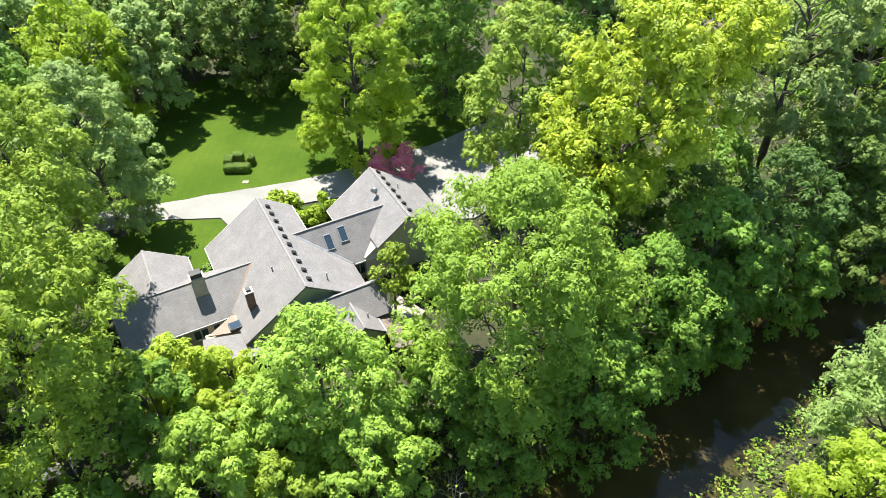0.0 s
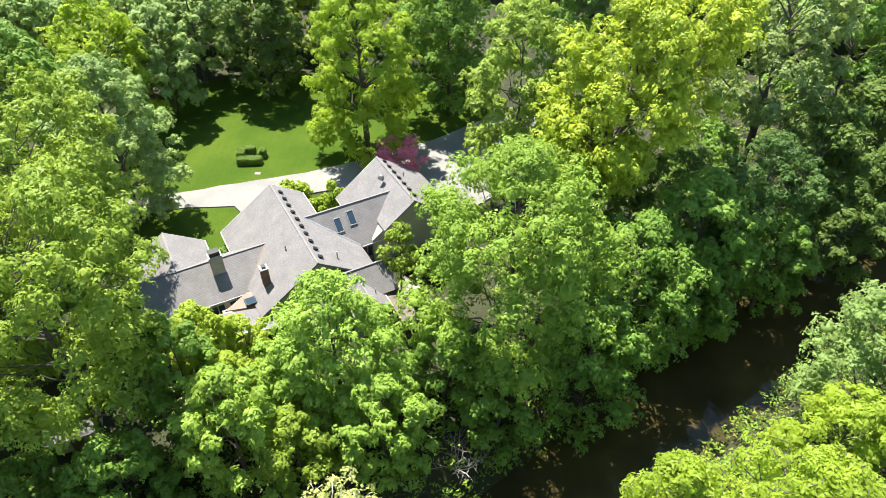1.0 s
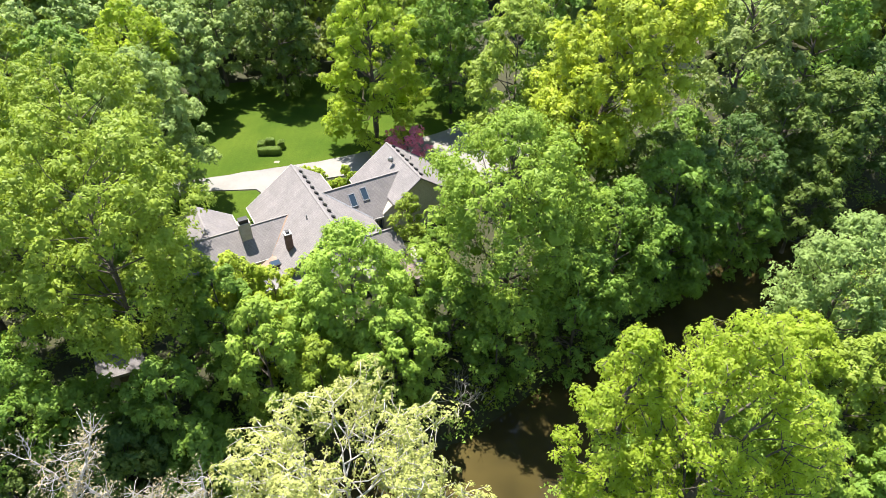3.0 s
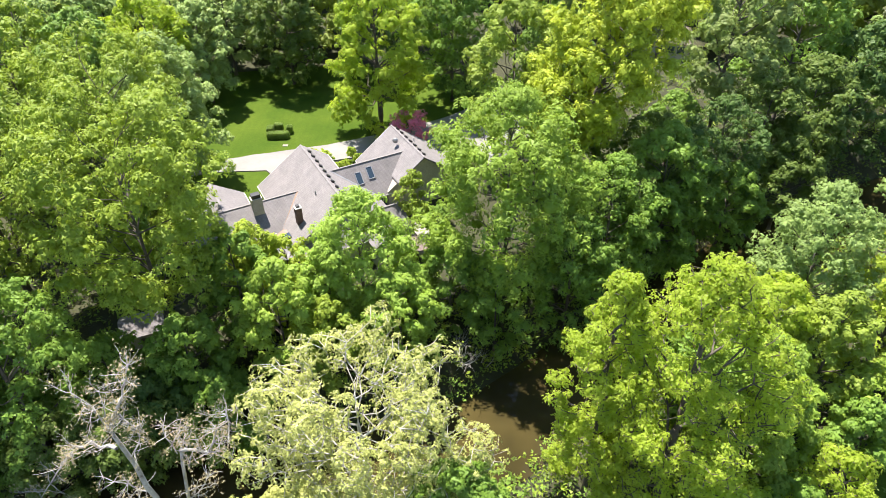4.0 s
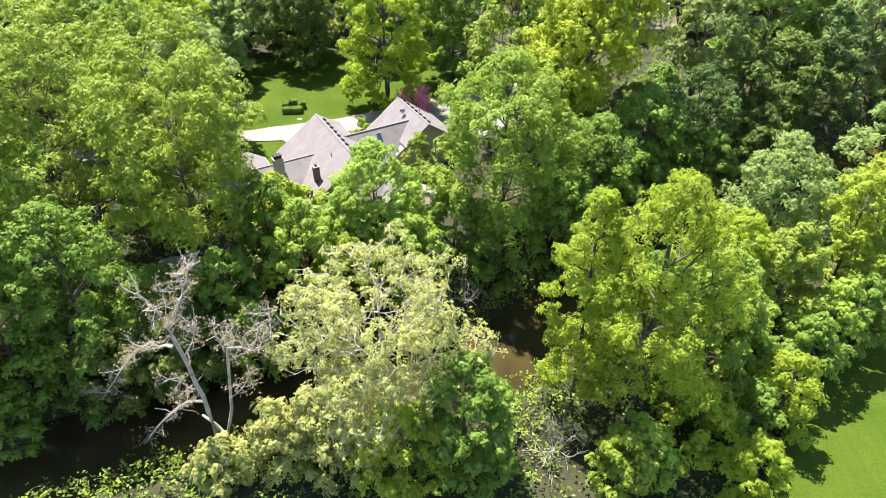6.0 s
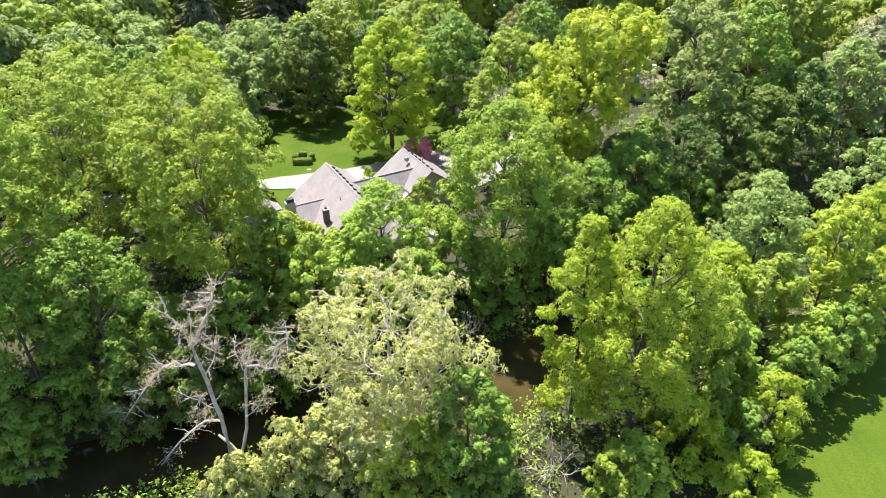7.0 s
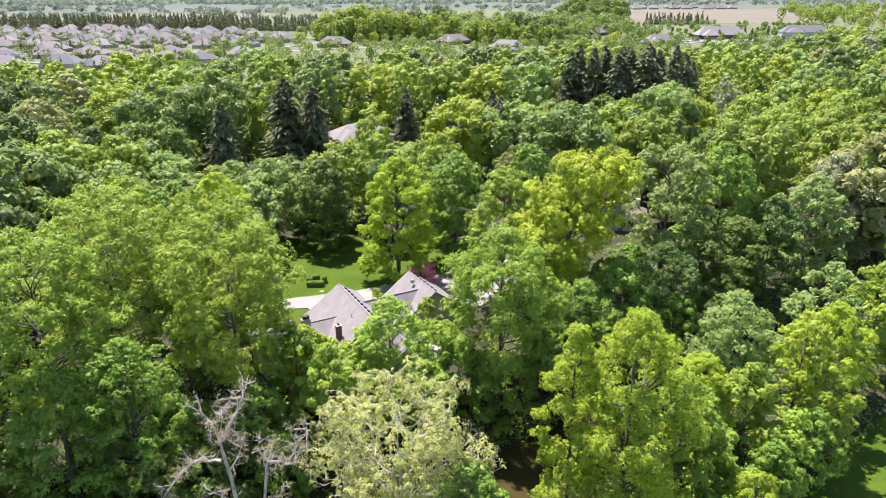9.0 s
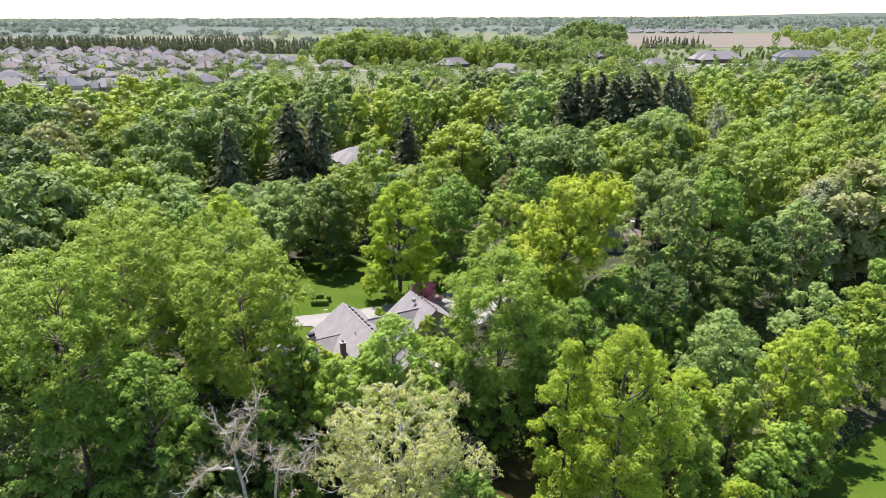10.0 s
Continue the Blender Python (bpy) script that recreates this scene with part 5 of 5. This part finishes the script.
CONIFERS = [(-51.5, 138, 28), (-44.8, 141, 26), (-63.5, 121, 24), (-48, 150, 22),
            (-22, 174, 20), (-11, 175, 18), (-6, 170, 16), (-1, 175, 18), (4, 170, 16), (9, 175, 18), (13, 170, 15), (6, 180, 19),
            (38, 226, 27), (42, 231, 29), (47, 227, 28), (52, 232, 29), (57, 226, 28), (62, 230, 27), (68, 227, 30), (73, 232, 27), (78, 226, 29), (83, 230, 26), (60, 236, 28), (88, 236, 22),
            (62, 188, 15), (57, 184, 13), (78, 190, 14), (-118, 118, 18), (-128, 126, 20)]
for i, (x, y, h) in enumerate(CONIFERS):
    plant(CONI[i % 3], (BARK, LEAF["needle"]), x, y, 0, rng.uniform(1.15, 1.45) * h / 23, h / 20, rng.uniform(0, 6.28), "tall dark green spruce among the broadleaf woods", "conifer", "spruces")
HOUSE_SPOTS = [(-36, 181, 15), (33, 101, 9), (90, 222, 5), (54, 200, 8), (-212, 236, 9)]


# x, y, height, crown radius, leaf tone
GRAND = [(-85, 134, 27, 12.5, "wood_green"), (-73, 144, 30, 11.5, "wood_green"), (-58, 150, 26, 9, "wood_lime"), (-109, 112, 22, 10, "wood_green"), (-96, 119, 19, 9, "wood_dark"),
         (-122, 137, 23, 10, "wood_fresh"), (-100, 146, 22, 10, "wood_olive"), (24, 158, 18, 8, "wood_lime"), (9, 112, 16, 4.5, "wood_bronze"), (-29.5, 150, 16, 6, "wood_lime"), (-12, 108, 18, 7.5, "wood_olive"), (-26, 112, 19, 7, "wood_lime"),
         (42, 118, 23, 9.5, "wood_olive"), (58, 112, 22, 9, "wood_green"), (74, 120, 24, 10, "wood_lime"), (92, 128, 23, 10, "wood_olive"), (60, 140, 23, 9.5, "wood_yellow"), (80, 152, 23, 9.5, "wood_lime"), (104, 158, 23, 10, "wood_yellow")]


def wood_edge(x):
    return float(np.interp(x, [-420, -300, -160, -100, -60, -27, 110, 195, 235, 300, 420], [262, 264, 268, 272, 310, 340, 350, 355, 460, 520, 560]))


def tone_at(x, y):
    """Kinds of tree grow in groups."""
    if x < -108 and y < 165 and rng.random() < 0.5:
        return rng.choice(["wood_dark", "wood_green"])
    n = noise.noise((x * 0.022, y * 0.03, 6)) + rng.normal(0, 0.2)
    m = noise.noise((x * 0.03, y * 0.03, 16)) + rng.normal(0, 0.25)
    if n < -0.28:
        return "wood_dark" if m < 0.1 else "wood_green"
    if n < -0.02:
        return "wood_green" if m < -0.05 else ("wood_fresh" if m < 0.42 else "wood_grey")
    if n < 0.28:
        return "wood_olive" if m < 0.1 else ("wood_lime" if m < 0.45 else "wood_bronze")
    return "wood_yellow" if m < 0.0 else "wood_lime"


cells = []
y = 99.0
while y < 560:
    step = 15.0 if y < 180 else (16.0 if y < 290 else 18.5)
    half = 0.70 * (y + 51) + 16
    n = int(2 * half / step)
    off = rng.uniform(-0.5, 0.5)
    for i in range(n):
        x = -half + (i + 0.5 + off) * step + rng.normal(0, 2.6)
        yy = y + rng.normal(0, 2.8)
        if yy > wood_edge(x):
            continue
        if any(math.hypot(x - a, yy - b) < r for a, b, r in HOUSE_SPOTS) or any(math.hypot(x - c[0], yy - c[1]) < 6.5 for c in CONIFERS):
            continue
        if -1 < x < 20 and yy < 124:
            continue
        if any(math.hypot(x - a, yy - b) < 0.85 * r + 2.5 for a, b, _, r, _ in GRAND):
            continue
        if any(hy - 24 < yy < hy and abs(x - hx * (yy + 51) / (hy + 51)) < hr for hx, hy, hr in HOUSE_SPOTS[:3]):
            continue
        cells.append((x, yy))
    y += step * 0.9
for side in (-1, 1):
    for k in range(18):
        x, yy = side * rng.uniform(70, 100), rng.uniform(20, 92)
        if river_offset(x, yy)[0] > 8 and not (x > 0 and yy < 45) and abs(x) < 0.75 * (yy + 51) + 18:
            cells.append((x, yy))
for x, yy, h, r, tone in GRAND:
    tk, cr = MIDW[int(rng.integers(len(KINDS))), tone]
    plant((tk, cr), (BARK, None), x, yy, 0, r / 9.6, h / 20, rng.uniform(0, 6.28), f"large domed woodland tree with {WOOD_NAMES[tone]} spring leaves")
stock = []
for x, yy in cells:
    h = rng.uniform(21, 27) if rng.random() < 0.45 else rng.uniform(11, 19)
    # low growth in front of the spruces and the houses
    for hx, hy, hr in HOUSE_SPOTS[:3]:
        if yy < hy and abs(x - hx * (yy + 51) / (hy + 51)) < hr:
            h = max(4.5, min(h, 49.5 - 47.5 * (yy + 51) / (hy + 51)))
    if (-66 < x < -26 and 104 < yy < 140) or (-18 < x < 24 and 142 < yy < 170):
        h = min(h, rng.uniform(7, 11))
    elif 33 < x < 98 and 172 < yy < 224:
        h = rng.uniform(9, 13)
    sx, turn, tone = rng.uniform(0.8, 1.15) * (1.12 if yy > 290 else 1.0) * (0.5 + 0.5 * h / 20), rng.uniform(0, 6.28), tone_at(x, yy)
    if math.hypot(x - 88, yy - 197) < 11:
        h = 8.0
    if yy < 172:
        tk, cr = MIDW[int(rng.integers(len(KINDS))), str(tone)]
        plant((tk, cr), (BARK, None), x, yy, 0 if yy > 80 else ground_z(x, yy), sx, h / 20, turn, f"broadleaf woodland tree with {WOOD_NAMES[tone]} spring leaves")
    else:
        stock.append((x, yy, sx, h / 20, turn, rng.integers(len(FARW)), TONES.index(tone)))


def joined_woods():
    """The woods farther back in one mesh: crowns of leaf tufts, one leaf tone to a tree."""
    Ps, Ns, As, Ms, Ss, Vs, Fs, Mc = [], [], [], [], [], [], [], []
    count = 0
    for x, yy, sx, sz, turn, k, tone in stock:
        _, P, N, al, core = FARW[k]
        grow = 1.0
        if yy > 290:
            keep = np.arange(len(P)) % 2 == 0
            P, N, al, grow = P[keep], N[keep], al[keep], 1.3
        c, s = math.cos(turn), math.sin(turn)
        Rm = np.array([[c, s, 0], [-s, c, 0], [0, 0, 1]])
        place, scale = np.array([x, yy, 0]), np.array([sx, sx, sz])
        Ps.append(P @ Rm * scale + place)
        Ns.append(N @ Rm)
        As.append(al @ Rm)
        Ss.append(np.full(len(P), 1.02 * grow))
        Ms.append(np.full(len(P), tone, dtype=np.int32))
        Vs.append(core[0] @ Rm * scale + place)
        Fs.append(core[1] + count)
        count += len(core[0])
        Mc.append(np.full(len(core[1]), tone, dtype=np.int32))
    me = leaf_mesh("woods", np.concatenate(Ps), np.concatenate(Ns), np.concatenate(Ss), 0.75, np.random.default_rng(9), along=np.concatenate(As), core=(np.concatenate(Vs), np.concatenate(Fs)))
    Ms += Mc
    for tn in TONES:
        me.materials.append(LEAF[tn])
    me.polygons.foreach_set("material_index", np.concatenate(Ms))
    return tagged(link_mesh("woods", me, None), "broadleaf woods in many spring greens", "woods", kind="stuff")


joined_woods()

# ---------------------------------------------------------------- neighbouring and distant houses
def hip_roof(w, d, z0, rise, over=0.5):
    bm = bmesh.new()
    uvl = bm.loops.layers.uv.new("UVMap")
    a, b = w / 2 + over, d / 2 + over
    r = max(a - b, 0.2)
    v = [bm.verts.new(p) for p in ((-a, -b, z0), (a, -b, z0), (a, b, z0), (-a, b, z0), (-r, 0, z0 + rise), (r, 0, z0 + rise))]
    for f in ((0, 1, 5, 4), (1, 2, 5), (2, 3, 4, 5), (3, 0, 4), (3, 2, 1, 0)):
        fc = bm.faces.new([v[i] for i in f])
        for lp in fc.loops:
            lp[uvl].uv = (lp.vert.co.x, lp.vert.co.y + lp.vert.co.z)
    return bm


def make_house(name, w, d, h, rise, label, wall, roofm, wing=True):
    t = thing(name, Matrix.Identity(4), label, "house", "distant houses")
    box_part("wall", (-w / 2, w / 2, -d / 2, d / 2, -0.3, h), wall, t, "", None, 0)
    part("roof", hip_roof(w, d, h, rise), roofm, t)
    if wing:
        wbm = box(bmesh.new(), -w * 0.42, -w * 0.08, -d / 2 - 3.0, -d / 2, -0.3, h)
        part("wall", wbm, wall, t)
        rb = hip_roof(d * 0.6 + 5, w * 0.36, h - 0.05, rise * 0.72)
        bmesh.ops.transform(rb, matrix=pose(-w * 0.25, -d / 2 + 1.2, 0, 0, 0, 90), verts=rb.verts[:])
        part("roof", rb, roofm, t)
        box_part("garage_door", (-w * 0.40, -w * 0.10, -d / 2 - 3.06, -d / 2 - 3.0, 0.0, 2.3), TRIM, t, "", None, 0)
    for k, wx in enumerate((0.06, 0.2, 0.36)):
        for z in ([1.0] if h < 4.5 else [0.9, 3.6]):
            f = box_part("window", (w * wx - 0.75, w * wx + 0.75, -d / 2 - 0.08, -d / 2, z, z + 1.5), TRIM, t, "", None, 0)
            box_part("pane", (w * wx - 0.65, w * wx + 0.65, -d / 2 - 0.1, -d / 2 - 0.081, z + 0.1, z + 1.4), GLASS, f, "", None, 0)
    box_part("door", (w * -0.03, w * 0.0 + 0.6, -d / 2 - 0.07, -d / 2, 0, 2.1), DECK, t, "", None, 0)
    box_part("chimney", (w * 0.3, w * 0.3 + 0.9, 0.5, 1.4, h, h + rise + 0.8), CHIM, t, "", None, 0)
    return t


h2 = make_house("neighbour_house", 20, 12, 4.6, 3.6, "large pale grey hip-roofed house among the spruces", CREAM, SHINGLE)
h2.matrix_basis = pose(-38.5, 182, 0, 0, 0, 22)
h3 = make_house("neighbour_house", 11, 8, 3.0, 2.4, "brown-roofed house glimpsed through the trees", CREAM, SHINGLE_BROWN, False)
h3.matrix_basis = pose(33, 101, 0, 0, 0, -10)
h4 = make_house("neighbour_house", 12, 9, 3.0, 2.6, "pale-roofed house deep in the woods", TRIM, SHINGLE, False)
h4.matrix_basis = pose(90, 222, 0, 0, 0, 15)
copy_thing(h4, pose(54, 200, 0, 0, 0, -20))
h5 = make_house("neighbour_house", 18, 11, 3.4, 3.4, "grey-roofed house at the edge of the woods", CREAM, SHINGLE, False)
h5.matrix_basis = pose(-212, 236, 0, 0, 0, 30)
suburb = [make_house("suburban_house", 21 + 2 * i, 15 + i, 3.1, 5.4 + 0.4 * i, "single-storey hip-roofed suburban house on a green plot", FAR_WALL, FAR_ROOF) for i in range(3)]
spots = []
for y, lo, hi, gap in ((435, -0.75, -0.42, 34), (472, -0.75, -0.36, 36), (515, -0.72, -0.32, 36), (560, -0.72, -0.28, 36), (610, -0.72, -0.24, 36), (665, -0.72, -0.24, 36), (712, -0.70, -0.25, 31), (775, -0.70, -0.30, 32), (825, -0.7, -0.33, 32), (900, -0.7, -0.45, 30)):
    x = lo * (y + 51)
    while x < hi * (y + 51):
        if y > wood_edge(x) + 30:
            spots.append((x + rng.normal(0, 2), y + rng.normal(0, 4), rng.choice([0, 90, 180, 270]) + rng.normal(0, 8)))
        x += gap * rng.uniform(0.72, 1.12)
for y, lo, hi, gap in ((1690, 0.14, 0.36, 34), (1760, 0.12, 0.37, 36)):
    x = lo * (y + 51)
    while x < hi * (y + 51):
        spots.append((x, y + rng.normal(0, 8), rng.choice([0, 180]) + rng.normal(0, 6)))
        x += gap * rng.uniform(0.85, 1.4)


def off_street(x, y):
    """Clear of the two streets through the plots."""
    for line in (((-600, 528), (-150, 568), (-60, 621)), ((-330, 466), (-246, 497), (-186, 579), (-146, 680))):
        for (xa, ya), (xb, yb) in zip(line, line[1:]):
            k = max(0.0, min(1.0, ((x - xa) * (xb - xa) + (y - ya) * (yb - ya)) / ((xb - xa) ** 2 + (yb - ya) ** 2)))
            if math.hypot(x - xa - k * (xb - xa), y - ya - k * (yb - ya)) < 15:
                return False
    return True


spots = [p for p in spots if off_street(p[0], p[1])]
for i, (x, y, a) in enumerate(spots):
    m = pose(x, y, 0, 0, 0, a)
    if i < 3:
        suburb[i].matrix_basis = m
    else:
        copy_thing(suburb[rng.integers(3)], m)
big1 = make_house("country_house", 52, 18, 4.0, 8.0, "long dark brown house with a wide grey hipped roof", CHIM_BRICK, SHINGLE)
big1.matrix_basis = pose(258, 702, 0, 0, 0, 4)
big2 = make_house("country_house", 46, 15, 7.0, 6.5, "large white two-storey house with a grey roof", TRIM, FAR_ROOF)
big2.matrix_basis = pose(338, 690, 0, 0, 0, -6)
big3 = make_house("country_house", 30, 16, 3.4, 7.0, "grey hip-roofed house on open grass", CREAM, FAR_ROOF)
big3.matrix_basis = pose(172, 610, 0, 0, 0, 12)
big4 = make_house("country_house", 30, 14, 3.4, 6.0, "dark brick house with a grey hipped roof on open grass", CHIM_BRICK, FAR_ROOF)
big4.matrix_basis = pose(147, 760, 0, 0, 0, 0)
big5 = make_house("country_house", 32, 16, 3.4, 7.0, "pale grey hip-roofed house behind the woods", CREAM, SHINGLE)
big5.matrix_basis = pose(30, 545, 0, 0, 0, -25)
for x, y, a in ((-18, 640, 30), (2, 690, 10), (-128, 610, -12)):
    copy_thing(big4, pose(x, y, 0, 0, 0, a))

sheet("meadow", [(-900, 270), (-300, 245), (-150, 275), (0, 345), (150, 390), (320, 560), (900, 700), (1500, 1900), (1200, 2600), (-2200, 2600), (-2000, 1400)], MEADOW, "wide open green plots and meadows beyond the woods", "meadow", 0.1, 60)
sheet("field", [(190, 1010), (520, 1010), (720, 1640), (210, 1640)], FIELD, "bare tan farm field", "field", 0.3, 60)
sheet("field_west", [(-1500, 1250), (-420, 1180), (-420, 1500), (-1700, 1600)], FIELD, "pale bare building land", "field", 0.3, 60)
for lift, (nm, pts) in enumerate((("road_1", [(-600, 525), (-150, 565), (-60, 618), (-60, 624), (-150, 572), (-600, 532)]), ("road_2", [(-640, 733), (-180, 733), (-180, 741), (-640, 741)]), ("road_3", [(150, 660), (330, 670), (330, 677), (150, 668)]), ("road_5", [(-330, 470), (-250, 500), (-190, 580), (-150, 680), (-143, 680), (-182, 578), (-243, 494), (-330, 462)]), ("road_6", [(200, 640), (250, 668), (330, 655), (330, 648), (252, 660), (204, 634)]), ("road_4", [(-30, 680), (120, 690), (120, 696), (-30, 687)]))):
    sheet(nm, pts, ROAD, "pale concrete street between the house plots", "road", 0.35 + 0.05 * lift, 40)


def far_growth(name, spots_, per, size, style, label, conical=False, seed=1):
    """Distant trees in one mesh: a shell of leaf tufts for each."""
    r = np.random.default_rng(seed)
    S = np.array(spots_)
    n = len(S)
    j = np.repeat(np.arange(n), per)
    d = unit(r.normal(size=(n * per, 3)) + np.array([0, -0.15, 0.35]))
    if conical:
        s = r.random(n * per) ** 1.3
        a = r.random(n * per) * 6.28
        rad = S[j, 3] * (1 - s)
        P = np.stack([S[j, 0] + rad * np.cos(a), S[j, 1] + rad * np.sin(a), S[j, 2] * (0.04 + 0.96 * s)], 1)
        N = unit(np.stack([np.cos(a), np.sin(a), 0.7 + 0 * a], 1) + r.normal(size=(n * per, 3)) * 0.3)
    else:
        wob = 1 + 0.2 * np.sin(d[:, :1] * 6 + j[:, None]) * np.cos(d[:, 1:2] * 5 + 2 * j[:, None])
        P = np.stack([S[j, 0], S[j, 1], S[j, 2] * 0.52], 1) + d * wob * np.stack([S[j, 3], S[j, 3], S[j, 2] * 0.5], 1)
        N = unit(d + r.normal(size=d.shape) * 0.4)
    me = leaf_mesh(name, P, N, size, 0.75, r)
    return tagged(link_mesh(name, me, LEAF[style]), label, "trees", kind="stuff")


def strew(n, x0, x1, y0, y1, h0, h1, r0, r1, keep=None):
    out = []
    for _ in range(n):
        x, y = rng.uniform(x0, x1), rng.uniform(y0, y1)
        if keep is None or keep(x, y):
            out.append((x, y, rng.uniform(h0, h1), rng.uniform(r0, r1)))
    return out


def clump(n, cx, cy, rx, ry, h0, h1, r0, r1):
    """Trees in an oval stand, taller towards its middle."""
    out = []
    while len(out) < n:
        a, b = rng.uniform(-1, 1), rng.uniform(-1, 1)
        k = a * a + b * b
        if k < 1:
            out.append((cx + a * rx, cy + b * ry, (h0 + (h1 - h0) * (1 - k)) * rng.uniform(0.75, 1.1), rng.uniform(r0, r1)))
    return out


far_growth("wood_clump", clump(95, -112, 705, 52, 34, 20, 33, 6, 9) + clump(30, -35, 720, 30, 25, 14, 26, 4, 7) + clump(24, 20, 670, 30, 25, 14, 24, 4, 7) + clump(20, 62, 640, 24, 20, 12, 22, 3, 6), 240, 2.2, "wood_olive", "dense stands of broadleaf trees beyond the woods", seed=2)
far_growth("wood_clump", clump(30, -40, 770, 40, 25, 20, 32, 5, 8) + clump(30, 60, 740, 40, 25, 16, 26, 5, 8), 300, 2.2, "wood_dark", "darker stand of trees behind the copse", seed=12)
far_growth("wood_clump", clump(55, 205, 1180, 58, 40, 22, 36, 8, 12), 300, 3.0, "wood_green", "rounded copse in open fields", seed=3)
far_growth("garden_trees", [(-95, 640, 11, 4.5), (-172, 655, 10, 6), (-248, 505, 9, 5), (-330, 560, 8, 5), (45, 745, 20, 6), (-420, 1500, 14, 14), (128, 590, 13, 6)], 420, 1.3, "wood_yellow", "bright yellow-green garden trees", seed=15)
far_growth("garden_trees", [(x + rng.normal(0, 11), y - 15 + rng.normal(0, 5), rng.uniform(4, 10), rng.uniform(1.9, 4.2)) for x, y, a in spots[:-40] for _ in range(4)], 90, 1.15, "wood_dark", "small garden trees between suburban houses", seed=4)
far_growth("garden_conifers", [(x + rng.normal(0, 12), y - 14 + rng.normal(0, 6), rng.uniform(4, 9), rng.uniform(1.4, 2.4)) for x, y, a in spots[:-40]], 60, 1.2, "needle", "small garden conifers between suburban houses", True, 14)
far_growth("conifer_belt", [(x + rng.normal(0, 1.5), yy + rng.normal(0, 3), rng.uniform(17, 23), 5.2) for yy in (905, 912, 919) for x in np.arange(-720, -320, 4.2)] + [(x, yy + rng.normal(0, 5), rng.uniform(14, 21), 4.0) for yy in (868, 882) for x in np.arange(-335, -160, 3.6)]
           + [(x, 990 + rng.normal(0, 4), rng.uniform(11, 17), 3.6) for x in np.arange(252, 336, 3.2)] + [(x, 760 + rng.normal(0, 3), rng.uniform(6, 9), 2.2) for x in np.arange(270, 360, 6)], 130, 1.7, "needle", "long belt of dark conifers", True, 5)
far_growth("garden_trees", strew(330, 40, 460, 520, 960, 3, 9, 1.6, 4) + strew(480, -330, 330, 330, 640, 5, 13, 2.5, 5.5, lambda x, y: y > wood_edge(x) + 20 and x > -215), 130, 1.4, "wood_green", "scattered young trees round country houses", seed=6)
far_growth("far_woods", strew(230, -190, 190, 690, 1050, 10, 20, 5, 8), 150, 2.4, "wood_green", "woods between the suburb and the fields", seed=17)
far_growth("far_woods", strew(220, 300, 1000, 560, 1500, 12, 21, 6, 10, lambda x, y: x > (0.53 if y < 950 else 0.42) * (y + 51)), 190, 2.7, "wood_olive", "woods beyond the fields", seed=7)
# these two stands carry painted haze in their leaf colour
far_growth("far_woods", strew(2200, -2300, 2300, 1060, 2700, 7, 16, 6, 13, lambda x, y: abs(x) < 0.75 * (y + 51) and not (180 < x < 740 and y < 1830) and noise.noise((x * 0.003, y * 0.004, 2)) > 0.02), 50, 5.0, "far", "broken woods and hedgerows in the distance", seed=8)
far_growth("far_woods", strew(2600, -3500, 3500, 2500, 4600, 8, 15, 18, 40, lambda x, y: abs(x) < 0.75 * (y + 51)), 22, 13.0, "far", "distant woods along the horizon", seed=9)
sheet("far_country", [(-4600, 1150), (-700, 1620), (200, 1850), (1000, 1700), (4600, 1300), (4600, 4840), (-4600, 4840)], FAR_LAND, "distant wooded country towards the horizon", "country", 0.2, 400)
# a low wooded rise on the skyline
hv = [(x, 4300 + 300 * noise.noise((x * 0.001, 0, 0)) + k * 170, (0.0 if k in (0, 3) else 1.0) * (7 + 32 * smooth01((x - 300) / 3000) + 7 * noise.noise((x * 0.004, k, 1))) - 1) for x in range(-3600, 3700, 60) for k in range(4)]
hf = [(i * 4 + k, i * 4 + k + 1, i * 4 + k + 5, i * 4 + k + 4) for i in range(len(hv) // 4 - 1) for k in range(3)]
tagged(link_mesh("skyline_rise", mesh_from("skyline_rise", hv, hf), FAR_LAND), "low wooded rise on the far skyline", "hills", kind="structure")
